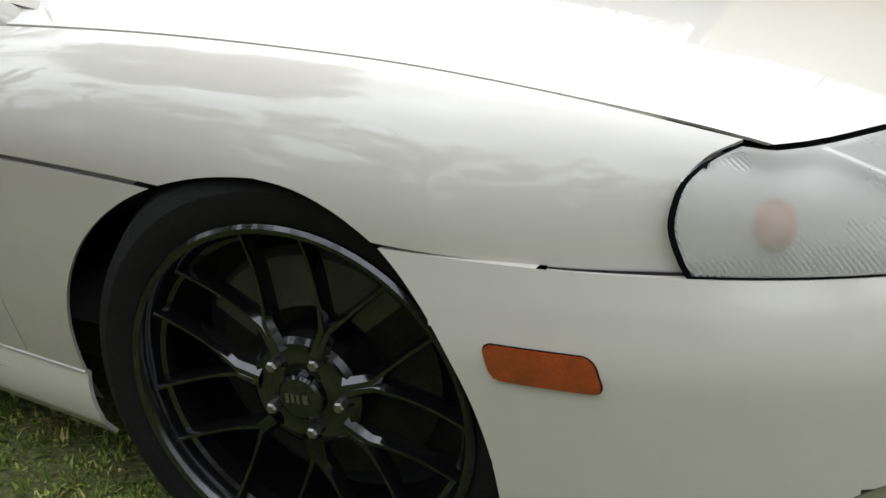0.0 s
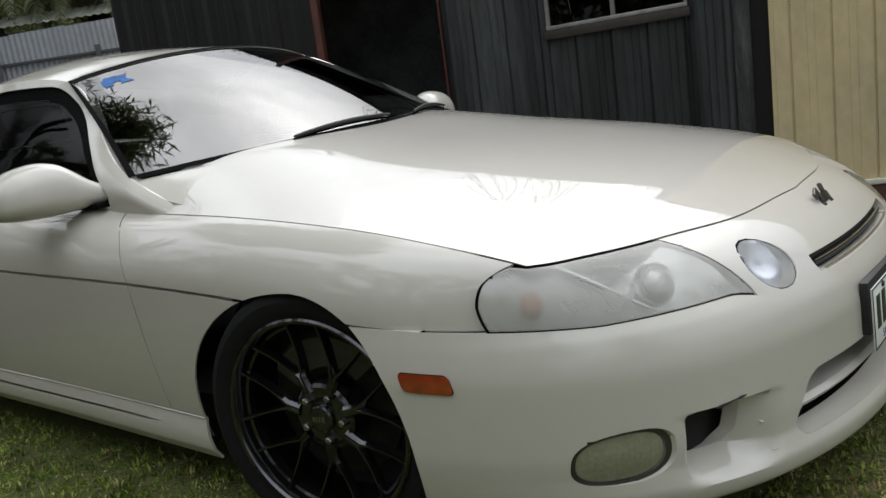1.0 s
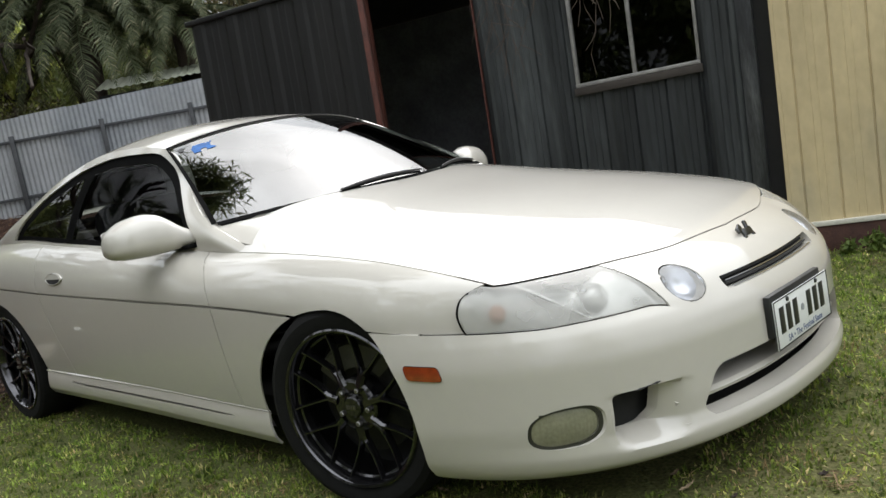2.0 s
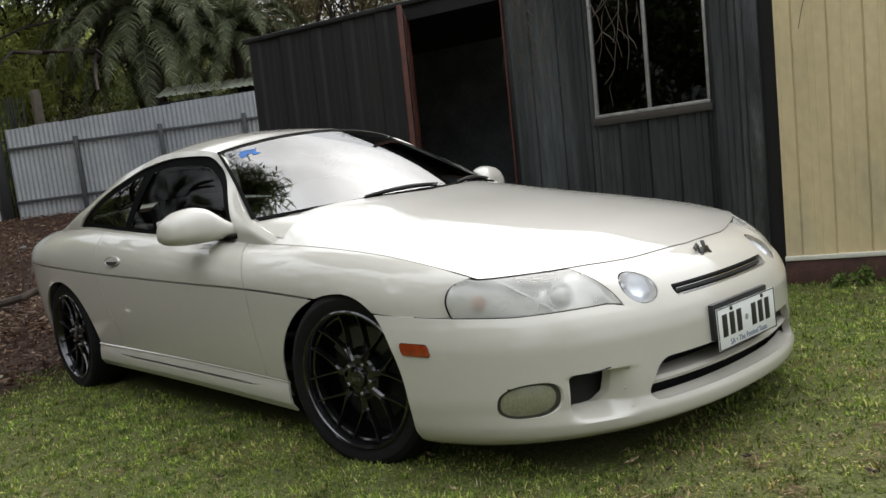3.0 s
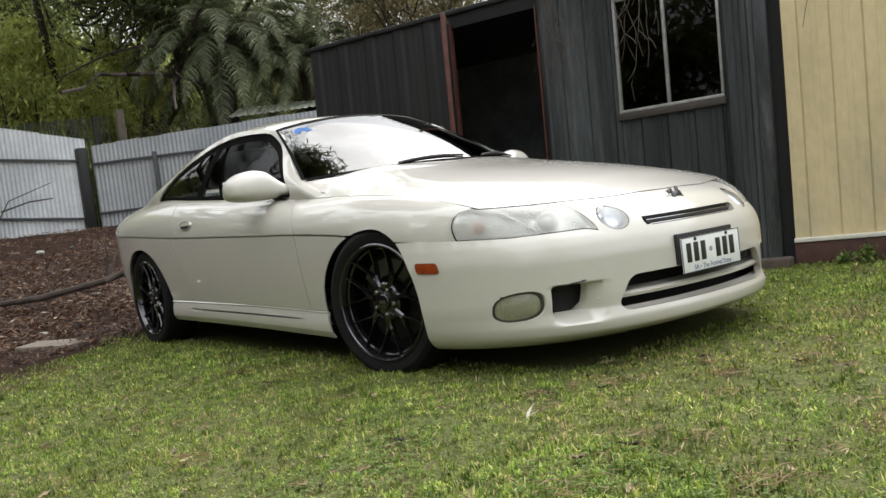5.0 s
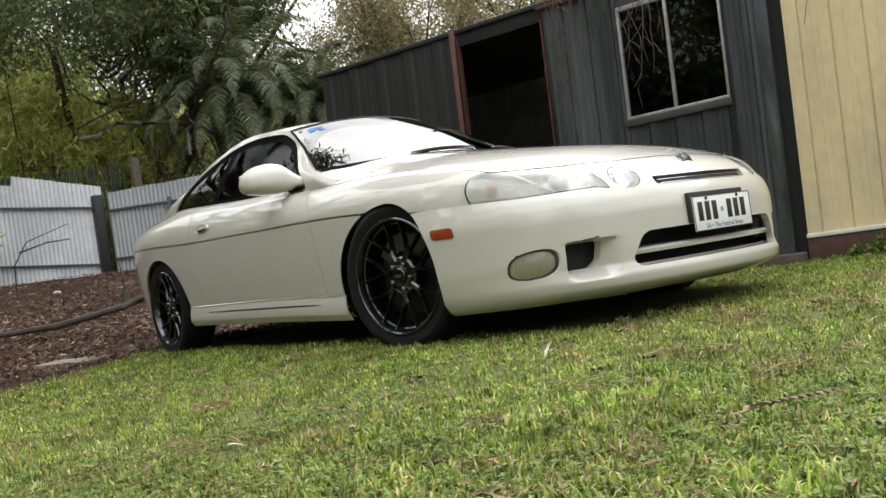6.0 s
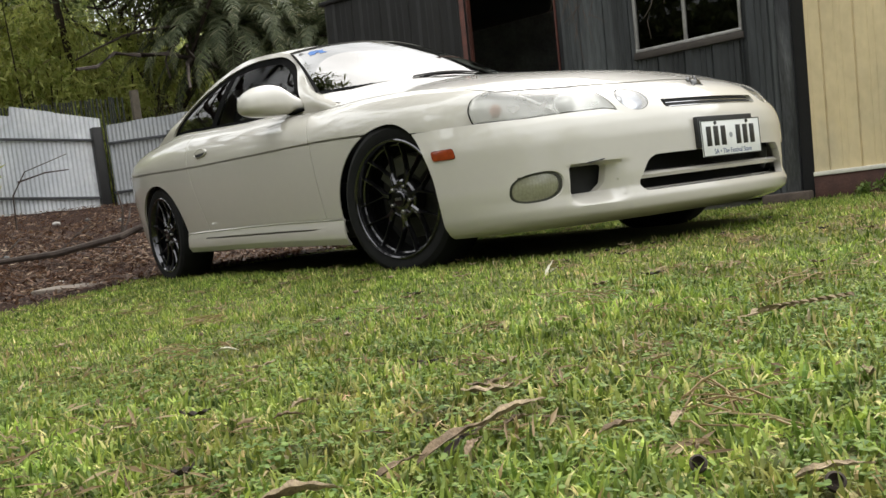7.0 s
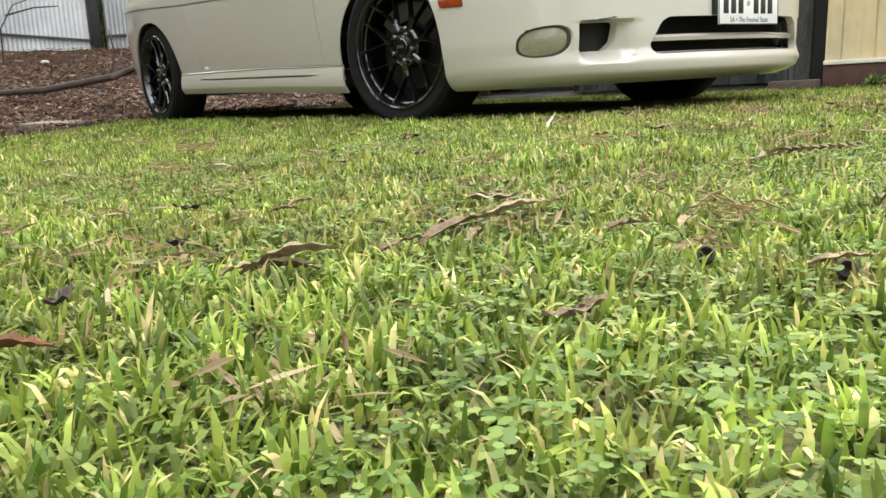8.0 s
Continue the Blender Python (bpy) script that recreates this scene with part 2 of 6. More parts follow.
def ground_material():
    m = bpy.data.materials.new("lawn_and_soil")
    m.use_nodes = True
    n, l = m.node_tree.nodes, m.node_tree.links
    p = n["Principled BSDF"]
    p.inputs["Roughness"].default_value = 0.95
    p.inputs["Specular IOR Level"].default_value = 0.15
    tc = n.new("ShaderNodeTexCoord")

    def tex(s, d=5.0):
        t = n.new("ShaderNodeTexNoise")
        t.inputs["Scale"].default_value, t.inputs["Detail"].default_value = s, d
        l.new(tc.outputs["Object"], t.inputs["Vector"])
        return t.outputs[0]

    def ramp(v, *stops):
        r = n.new("ShaderNodeValToRGB")
        while len(r.color_ramp.elements) < len(stops):
            r.color_ramp.elements.new(0.5)
        for e, (pos, c) in zip(r.color_ramp.elements, stops):
            e.position, e.color = pos, (*c, 1)
        l.new(v, r.inputs[0])
        return r.outputs[0]

    def mix(fac, a, b):
        x = n.new("ShaderNodeMixRGB")
        for i, v in enumerate((fac, a, b)):
            l.new(v, x.inputs[i])
        return x.outputs[0]
    grass = mix(tex(1.3), ramp(tex(70), (0.3, (0.032, 0.045, 0.012)), (0.55, (0.09, 0.12, 0.034)), (0.75, (0.15, 0.18, 0.055))),
                ramp(tex(90), (0.3, (0.05, 0.042, 0.02)), (0.6, (0.15, 0.13, 0.06)), (0.8, (0.24, 0.195, 0.105))))
    soil = mix(tex(0.8), ramp(tex(45), (0.3, (0.006, 0.0026, 0.0016)), (0.55, (0.024, 0.0105, 0.006)), (0.75, (0.06, 0.028, 0.017))),
               ramp(tex(60), (0.3, (0.010, 0.0044, 0.0028)), (0.6, (0.04, 0.019, 0.0115)), (0.8, (0.10, 0.053, 0.033))))
    at = n.new("ShaderNodeAttribute")
    at.attribute_name = "soil"
    l.new(mix(at.outputs["Fac"], grass, soil), p.inputs["Base Color"])
    b = n.new("ShaderNodeBump")
    b.inputs["Strength"].default_value, b.inputs["Distance"].default_value = 0.8, 0.02
    l.new(tex(80, 8), b.inputs["Height"])
    l.new(b.outputs[0], p.inputs["Normal"])
    return m


LAWN = ground_material()


def axis(a, b, fine, far):
    """Coordinates that are close together between a and b and reach out to far."""
    inner = list(np.arange(a, b, fine))
    grow = [fine * 1.35 ** k for k in range(40)]
    out = [o for o in np.cumsum(grow) if o < far]
    return [a - o for o in out[::-1]] + inner + [inner[-1] + o for o in out]


GX, GY = axis(-14, 4, 0.12, 320), axis(-5, 7, 0.12, 320)
verts, faces, soil = [], [], []
for x in GX:
    for y in GY:
        edge = soil_line(y) + 0.22 * noise.noise((x * 1.1, y * 1.1, 0)) + 0.1 * noise.noise((x * 4, y * 4, 3))
        s = min(1.0, max(0.0, (edge + 0.25 - x) / 0.8 + 0.5))
        lump = 0.012 * noise.noise((x * 2.2, y * 2.2, 5)) + (0.03 * noise.noise((x * 3.1, y * 3.1, 9)) if x < -3.8 else 0)
        verts.append((x, y, rise(x, y) - 0.006 + lump * (0.3 if -3.2 < x < 1.2 and -1.2 < y < 1.2 else 1)))
        soil.append(s)
k = len(GY)
for i in range(len(GX) - 1):
    for j in range(k - 1):
        faces.append((i * k + j, (i + 1) * k + j, (i + 1) * k + j + 1, i * k + j + 1))
me = bpy.data.meshes.new("ground")
me.from_pydata(verts, [], faces)
me.attributes.new("soil", "FLOAT", "POINT").data.foreach_set("value", soil)
me.materials.append(LAWN)
me.shade_smooth()
ground = tagged(new("ground", me), "mown lawn giving way to bare mulched soil bank", "ground", kind="structure")

# ---- shed ----
SHED_TURN, SHED_AT = 18.5, (-0.43, 2.366)
LEANS = 0.036  # the walls are out of plumb by this much per metre


def shed_pose():
    s = Matrix.Identity(4)
    s[0][2] = LEANS
    return pose(SHED_AT[0], SHED_AT[1], 0, 0, 0, SHED_TURN) @ Matrix.Translation((-0.043, 0, 0)) @ s


SHED = shed_pose()
STEELGREY = material("dark_painted_steel", (0.026, 0.029, 0.031), 0.5, 0.2, vary=0.5, scale=5.0, bump=0.3, bump_scale=30, second=(0.062, 0.068, 0.070), amount=0.5, streak=0.12)
# much darker steel than the right wall, for left wall, roof and door
BLACKSTEEL = material("near_black_steel", (0.011, 0.0105, 0.011), 0.55, 0.1, vary=0.35, scale=4.0, bump=0.25, bump_scale=30, second=(0.016, 0.015, 0.015), amount=0.5, streak=0.15)
GALVSTREAK = material("streaked_galvanised_trim", (0.035, 0.037, 0.040), 0.5, 0.3, vary=0.6, scale=14, bump=0.3, bump_scale=40, second=(0.10, 0.104, 0.106), amount=0.4, streak=0.15)
CREAM = material("cream_painted_steel", (0.56, 0.452, 0.265), 0.45, 0.0, vary=0.14, scale=2.4, bump=0.1, bump_scale=20, second=(0.40, 0.355, 0.25), amount=0.42, streak=0.55)
RUST = material("red_oxide_steel", (0.085, 0.022, 0.013), 0.7, vary=0.35, scale=12, bump=0.2)
GALV = material("weathered_window_metal", (0.30, 0.29, 0.28), 0.45, 0.4, vary=0.3, scale=15)
DIMGLASS = glassy("shed_glass", (0.35, 0.4, 0.42), 0.3, ior=1.5)


def ribbed(u0, u1, z0, z1, pitch, deep, parent_m, first=0.0, flat=0.6):
    """Ribbed sheet steel between u0 and u1, with wide pans and narrow raised ribs."""
    us = [u0]
    k = math.floor((u0 - first) / pitch)
    prof = []
    while first + k * pitch < u1 + pitch:
        c = first + k * pitch
        w = pitch * (1 - flat) / 2
        prof += [(c - w, 0), (c - w * 0.55, deep), (c + w * 0.55, deep), (c + w, 0), (c + pitch * 0.38, 0), (c + pitch * 0.40, deep * 0.25), (c + pitch * 0.42, 0), (c + pitch * 0.58, 0), (c + pitch * 0.60, deep * 0.25), (c + pitch * 0.62, 0)]
        k += 1
    prof = [p for p in sorted(prof) if u0 < p[0] < u1]
    prof = [(u0, 0)] + prof + [(u1, 0)]
    bm = bmesh.new()
    rows = [[bm.verts.new((u, -d, z)) for z in steps(z0, z1, 6)] for u, d in prof]
    back = [[bm.verts.new((u, 0.012, z)) for z in (z0, z1)] for u, d in (prof[0], prof[-1])]
    for a, b in zip(rows, rows[1:]):
        for i in range(6):
            bm.faces.new((a[i], b[i], b[i + 1], a[i + 1]))
    bm.faces.new((back[0][0], back[0][1], back[1][1], back[1][0]))
    bmesh.ops.transform(bm, matrix=parent_m, verts=bm.verts[:])
    return bm


shed = base("garden_shed", (-1.2, 3.4, 0), "dark grey ribbed steel garden shed with open doorway", "shed")
part("wall", ribbed(-1.32, -0.72, 0.05, 2.17, 0.19, 0.016, SHED, 0.03), STEELGREY, shed, smooth=False)
part("wall", ribbed(-0.72, 0.02, 0.05, 1.13, 0.19, 0.016, SHED, 0.03), STEELGREY, shed, smooth=False)
part("wall", ribbed(-0.72, 0.02, 1.98, 2.17, 0.19, 0.016, SHED, 0.03), STEELGREY, shed, smooth=False)
part("wall", ribbed(0.02, 0.235, 0.05, 2.17, 0.19, 0.016, SHED, 0.03), STEELGREY, shed, smooth=False)
part("wall", ribbed(-3.56, -2.08, 0.05, 2.17, 0.30, 0.012, SHED, 0.1), BLACKSTEEL, shed, smooth=False)
bm = bmesh.new()
box(bm, (0.235, -0.022, 0.02), (0.318, 0.1, 2.17), SHED, 0.004)
part("corner_post", bm, GALVSTREAK, shed, "weathered folded steel corner trim")
bm = bmesh.new()
box(bm, (-2.08, -0.004, 2.06), (-1.32, 0.02, 2.17), SHED, 0.003)
part("lintel", bm, DARK, shed)
bm = bmesh.new()
box(bm, (-3.6, -0.03, 2.165), (0.4, 2.6, 2.2), SHED, 0.006)
part("roof", bm, BLACKSTEEL, shed, "dark flat sheet roof")
bm = bmesh.new()
box(bm, (-1.34, -0.046, 2.140), (0.40, -0.032, 2.168), SHED, 0.003)
part("gutter_edge", bm, RUST, shed, "dark red edge strip under the roof")
INSIDE = material("shed_inside_steel", (0.34, 0.35, 0.37), 0.8, vary=0.3, scale=4)
for lo, hi in (((-3.56, 2.45, 0), (0.36, 2.47, 2.16)), ((-3.56, 0.03, 0), (-3.53, 2.45, 2.16)), ((0.34, 0.11, 0), (0.36, 2.45, 2.16))):
    bm = bmesh.new()
    box(bm, lo, hi, SHED)
    part("wall", bm, INSIDE, shed, smooth=False)
bm = bmesh.new()
box(bm, (-3.5, 0.04, -0.05), (0.33, 2.44, 0.04), SHED)
part("slab", bm, material("grey_concrete_floor", (0.17, 0.165, 0.155), 0.9, vary=0.25, scale=6, bump=0.2), shed, "grey concrete floor slab")
bm = bmesh.new()
box(bm, (-1.85, 1.2, 1.9), (-1.2, 1.26, 1.93), SHED)
part("rail", bm, GALV, shed)
for a, b in (((-1.330, -0.022, 0.05), (-1.321, 0.03, 2.08)), ((-2.1, -0.012, 0.05), (-2.075, 0.03, 2.1))):
    bm = bmesh.new()
    box(bm, a, b, SHED, 0.004)
    part("door_jamb", bm, RUST, shed, "rusty red oxide door jamb")
# the door leaf stands open, square to the wall
LEAF = SHED @ pose(-2.1, -0.02, 0, 0, 0, -62)
leaf = part("door", ribbed(0.03, 0.42, 0.12, 2.06, 0.19, 0.012, LEAF, 0.1), BLACKSTEEL, shed, "open steel door with red oxide frame", smooth=False)
for a, b in (((0.016, -0.018, 0.1), (0.03, 0.018, 2.1)), ((0.42, -0.018, 0.1), (0.434, 0.018, 2.1)), ((0.03, -0.015, 2.06), (0.42, 0.015, 2.1))):
    bm = bmesh.new()
    box(bm, a, b, LEAF, 0.003)
    part("door_frame", bm, RUST, leaf)

window = base("shed_window", (-0.76, 2.2, 1.18), "two-pane sliding window in weathered metal frame", "window", kind="structure")
for a, b in (((-0.72, -0.03, 1.163), (0.02, 0.03, 1.185)), ((-0.72, -0.025, 1.95), (0.02, 0.03, 1.985)), ((-0.72, -0.024, 1.185), (-0.699, 0.03, 1.95)), ((0.003, -0.024, 1.185), (0.02, 0.03, 1.95)), ((-0.370, -0.022, 1.185), (-0.348, 0.028, 1.95))):
    bm = bmesh.new()
    box(bm, a, b, SHED, 0.003)
    part("window_frame", bm, GALV, window)
bm = bmesh.new()
box(bm, (-0.73, -0.034, 1.115), (0.03, 0.0, 1.161), SHED, 0.003)
part("window_sill", bm, material("dark_timber_sill", (0.045, 0.036, 0.03), 0.8, vary=0.3, scale=14, bump=0.3), window, "dark weathered timber sill")
for a, b in ((-0.699, -0.370), (-0.348, 0.003)):
    bm = bmesh.new()
    box(bm, (a, 0.002, 1.185), (b, 0.006, 1.95), SHED)
    part("pane", bm, DIMGLASS, window)

# ---- cream steel wall beside the shed ----
bm = ribbed(0.405, 4.6, 0.16, 2.5, 0.19, -0.009, SHED, 0.50, 0.93)
cream = base("wall_cream", (1.8, 3.1, 0), "cream painted ribbed steel wall", "wall", kind="structure")
part("wall_sheet", bm, CREAM, cream, smooth=False)
bm = bmesh.new()
box(bm, (0.4, -0.022, 0.145), (4.6, 0.02, 0.172), SHED, 0.003)
part("flashing", bm, material("white_trim_paint", (0.62, 0.6, 0.52), 0.5, vary=0.15), cream)
bm = bmesh.new()
box(bm, (0.4, -0.012, -0.05), (4.6, 0.06, 0.145), SHED, 0.004)
part("base_board", bm, material("damp_red_timber", (0.07, 0.03, 0.022), 0.8, vary=0.35, scale=12, bump=0.3), cream)
# near-black box carries the shade of the gap beside the shed corner
bm = bmesh.new()
box(bm, (0.319, 0.05, -0.05), (0.404, 0.12, 2.5), SHED)
part("gap", bm, DARK, cream)
# low brown block in front of the corner trim
bm = bmesh.new()
box(bm, (0.10, -0.16, -0.05), (0.39, 0.0, 0.06), SHED, 0.012)
thing("paving_slab", bm, material("brown_block", (0.075, 0.055, 0.042), 0.9, vary=0.3, scale=10, bump=0.3), "brown block at the foot of the shed corner", "slab")

# ---- fence ----
ZINC = material("zinc_fence_sheet", (0.42, 0.43, 0.45), 0.42, 0.25, vary=0.12, scale=1.5, bump=0.05, second=(0.36, 0.38, 0.41), amount=0.5, random_tone=0.06)
# paler sheet colour holds the stronger light on the side run
LITZINC = material("lit_fence_sheet", (0.78, 0.79, 0.82), 0.4, 0.1, vary=0.1, scale=1.5, second=(0.58, 0.6, 0.64), amount=0.5, random_tone=0.05)
POST = material("dark_fence_steel", (0.085, 0.088, 0.095), 0.55, 0.3, vary=0.25, scale=10)
CORNER = Vector((-13.2, 2.07, 0))


def fence_run(name, way, z_low, z_top, edges, posts, rails, label):
    """Corrugated sheets between the given distances from the corner, on rails and posts."""
    ang = math.atan2(way[1], way[0])
    m = Matrix.Translation(CORNER) @ Matrix.Rotation(ang, 4, "Z")
    f = base(name, CORNER + Vector((way[0], way[1], 0)) * 2 + Vector((0, 0, 0.9)), label, "fence", kind="structure")
    side = 1 if name == "fence_back" else -1
    for k, (a, b) in enumerate(zip(edges, edges[1:])):
        bm = bmesh.new()
        n = max(2, int((b - a + 0.04) / 0.019))
        rows = []
        for i in range(n + 1):
            u = a + (b - a + 0.04) * i / n
            w = 0.009 * math.sin(2 * math.pi * u / 0.076) + 0.006 * (k % 2)
            rows.append([bm.verts.new((u, w, z)) for z in (z_low(u), (z_low(u) + z_top(u)) / 2, z_top(min(u, b - 0.001)) + (0.012 if k % 2 else 0))])
        for p, q in zip(rows, rows[1:]):
            for i in range(2):
                bm.faces.new((p[i], q[i], q[i + 1], p[i + 1]))
        bmesh.ops.transform(bm, matrix=m, verts=bm.verts[:])
        part("sheet", bm, ZINC if side > 0 else LITZINC, f)
    for z in rails:
        bm = bmesh.new()
        lift = Matrix.Identity(4)
        lift[2][0] = z(1) - z(0)
        box(bm, (edges[0], -0.05, z(0)), (edges[-1], -0.02, z(0) + 0.045), m @ lift @ pose(0, 0 if side > 0 else 0.07, 0), 0.004)
        part("rail", bm, POST, f)
    for u, h in posts:
        bm = bmesh.new()
        box(bm, (u, -0.09, z_low(u) - 0.1), (u + 0.07, -0.03, h), m if side > 0 else m @ pose(0, 0.12, 0), 0.006)
        part("post", bm, POST, f)
    return f


fence_run("fence_back", (0.627, 0.777), lambda u: 1.0, lambda u: 2.52 + 0.03 * u, (0.1, 0.55, 0.95, 1.4, 2.1, 2.85, 3.6, 4.35, 5.1, 5.9),
          ((1.2, 2.28), (2.6, 2.3), (4.0, 2.3), (5.3, 2.3)), (lambda u: 2.17, lambda u: 1.28), "grey corrugated steel fence with dark posts")
fence_run("fence_side", (-0.5, -0.866), lambda u: 1.0 + 0.03 * u, lambda u: 2.66 + 0.25 * u - (0.17 if u > 1.519 else 0.0), (0.0, 0.76, 1.52, 2.3, 3.1, 3.9, 4.7, 5.5),
          (), (lambda u: 2.24 + 0.13 * u, lambda u: 1.2 + 0.12 * u), "corrugated steel fence, lit side coloured paler, with stepped top edge")
# near-black box painted in for the shaded gap at the fence corner
bm = bmesh.new()
box(bm, (-13.31, 1.9, 0.9), (-13.13, 2.06, 2.5), None, 0.012)
thing("fence_post", bm, BLACKSTEEL, "nearly black fill for the shaded gap at the fence corner", "post", kind="structure")

# ---- car ----
# x runs to the nose, the front axle stands at x = 0, the near side is at negative y.
car = base("car", (-1.4, 0, 0), "pearl white two-door coupe with black mesh wheels, parked on the lawn", "car")
body_half = key((-3.87, 0.40), (-3.75, 0.57), (-3.6, 0.69), (-3.4, 0.79), (-3.1, 0.862), (-2.7, 0.89), (-1.5, 0.892), (-0.6, 0.892), (0, 0.889), (0.2, 0.882), (0.35, 0.858), (0.49, 0.812), (0.56, 0.78))
body_line = key((-3.87, 0.77), (-2.92, 0.732), (-2.08, 0.685), (-1.23, 0.65), (-0.61, 0.627), (-0.185, 0.60), (0.19, 0.553), (0.49, 0.535), (0.56, 0.533))
top_half = key((-3.87, 0.32), (-3.6, 0.53), (-3.3, 0.655), (-2.9, 0.74), (-2.44, 0.78), (-1.9, 0.795), (-1.4, 0.79), (-0.95, 0.765), (-0.767, 0.757), (-0.3, 0.775), (0.1, 0.78), (0.35, 0.775), (0.54, 0.757), (0.6, 0.745))
top_line = key((-3.87, 0.855), (-3.6, 0.885), (-3.3, 0.905), (-2.9, 0.915), (-2.44, 0.912), (-1.93, 0.876), (-1.43, 0.838), (-0.95, 0.815), (-0.767, 0.792), (-0.3, 0.77), (0.1, 0.735), (0.35, 0.695), (0.54, 0.65), (0.6, 0.635))
ARCH_F, ARCH_R = (0.0, 0.262, 0.448, 0.305, 0.357), (-2.69, 0.285, 0.41, 0.395, 0.352)
SWEEP = radians(72)


def side_point(x, v):
    """v from -1 (foot of the body side) over 0 (body line) to 1 (top edge)."""
    w, zb = body_half(x), body_line(x)
    if v <= 0:
        z = zb + v * (zb - 0.12)
        return Vector((x, -(w - 0.045 * ((zb - z) / 0.42) ** 2), z))
    yt, zt = top_half(x), top_line(x)
    a = v * SWEEP
    return Vector((x, -(yt + (w - yt) * (math.cos(a) - math.cos(SWEEP)) / (1 - math.cos(SWEEP))), zb + (zt - zb) * math.sin(a) / math.sin(SWEEP)))


def wheel_gap(c, r):
    """Positive outside the wheel arch c = (x, z, reach back, reach forward, rise), widened by r."""
    return lambda p: 0.36 * (math.hypot((p.x - c[0]) / ((c[2] if p.x < c[0] else c[3]) + r), (max(p.z, c[1] - 0.08) - c[1]) / (c[4] + r)) - 1)


def side_sheet(x0, x1, nx=60, v0=-1.0, v1=1.0, nv=30):
    return sheet(side_point, steps(x0, x1, nx), steps(v0, v1, nv))


shut_front = key((0.1, -0.585), (0.45, -0.598), (0.63, -0.612), (0.72, -0.66), (0.80, -0.775), (0.9, -0.95))
shut_rear = key((0.1, -1.93), (0.35, -1.97), (0.6, -2.06), (0.9, -2.12))
sill = key((-2.3, 0.303), (-1.34, 0.291), (-0.37, 0.264), (0, 0.255))
lamp_rear = key((0.5, 0.506), (0.532, 0.497), (0.56, 0.484), (0.595, 0.475), (0.625, 0.480), (0.645, 0.497), (0.66, 0.535), (0.7, 0.60))
GAP = 0.0025
groove_lo = lambda p: body_line(p.x) - 0.0045 - p.z
groove_hi = lambda p: p.z - body_line(p.x) - 0.0045


def panel(bm, *cuts):
    for c in cuts:
        carve(bm, c)
    return bm


def join(*bms):
    out = bmesh.new()
    for b in bms:
        me = bpy.data.meshes.new("tmp")
        b.to_mesh(me)
        out.from_mesh(me)
        bpy.data.meshes.remove(me)
        b.free()
    out.normal_update()
    return out


def both(name, bm, mat, label="", parent=car, smooth=True):
    """A part and its mirror image on the other side of the car."""
    other = mirrored(bm)
    a = part(name, bm, mat, parent, label, smooth)
    b = part(name, other, mat, parent, label, smooth)
    return a, b


# front wings
up = panel(side_sheet(-1.0, 0.6, 90), groove_hi, lambda p: p.x - shut_front(p.z) - GAP, wheel_gap(ARCH_F, 0), lambda p: lamp_rear(p.z) - 0.004 - p.x)
low = panel(side_sheet(-1.0, 0.1, 60), groove_lo, lambda p: p.x - shut_front(p.z) - GAP, wheel_gap(ARCH_F, 0), lambda p: p.z - sill(p.x) - GAP, lambda p: -0.05 - p.x)
both("front_fender", flange(join(up, low), 0.005), PAINT)
# doors
cuts = (lambda p: shut_front(p.z) - GAP - p.x, lambda p: p.x - shut_rear(p.z) - GAP, lambda p: p.z - sill(p.x) - GAP)
up = panel(side_sheet(-2.3, -0.55, 80), groove_hi, *cuts)
low = panel(side_sheet(-2.3, -0.55, 80), groove_lo, *cuts)
doors = both("door", flange(join(up, low)), PAINT)
# rear quarters
cuts = (lambda p: shut_rear(p.z) - GAP - p.x, wheel_gap(ARCH_R, 0), lambda p: p.z - (sill(p.x) + GAP if p.x > -2.4 else 0.2 + 0.03 * (-2.7 - p.x)))
up = panel(side_sheet(-3.87, -1.85, 100), groove_hi, *cuts)
low = panel(side_sheet(-3.87, -1.85, 100), groove_lo, *cuts)
both("rear_quarter", flange(join(up, low)), PAINT)
# inset shell, coloured darker than the paint for the shade in the shut lines
shell = panel(side_sheet(-3.86, 0.5, 120), wheel_gap(ARCH_F, 0.014), wheel_gap(ARCH_R, 0.014), lambda p: p.z - 0.2)
for v in shell.verts:
    v.co -= v.normal * 0.011
SHADEPAINT = material("shadowed_inner_paint", (0.36, 0.34, 0.31), 0.5, vary=0.05)
both("inner_shell", shell, SHADEPAINT)
# side skirts
skirt_foot = key((-2.35, 0.186), (-1.45, 0.172), (-0.45, 0.145), (-0.3, 0.14))
slot = lambda p: max(abs(p.z - (0.2165 - 0.0214 * (p.x))) / 0.0045, abs(p.x + 1.335) / 0.68) - 1


def skirt_point(x, v):
    z = skirt_foot(x) + (sill(x) - GAP - skirt_foot(x)) * v
    return Vector((x, -(0.853 + 0.010 * math.sin(v * 3.0) - 0.012 * max(0, 0.25 - v) / 0.25 + 0.006 * (v > 0.97)), z))


sk = panel(sheet(skirt_point, steps(-2.36, -0.3, 120), steps(0, 1, 24)), wheel_gap(ARCH_F, 0), wheel_gap(ARCH_R, 0), slot)
both("side_skirt", flange(sk, 0.007), PAINT)

# bonnet
edge_x = key((0, 0.80), (0.25, 0.776), (0.494, 0.69), (0.65, 0.615), (0.757, 0.545), (0.8, 0.47))
crown = key((-0.85, 0.925), (-0.7, 0.922), (-0.58, 0.914), (-0.18, 0.852), (0.2, 0.79), (0.49, 0.731), (0.69, 0.672), (0.80, 0.634), (0.84, 0.617))
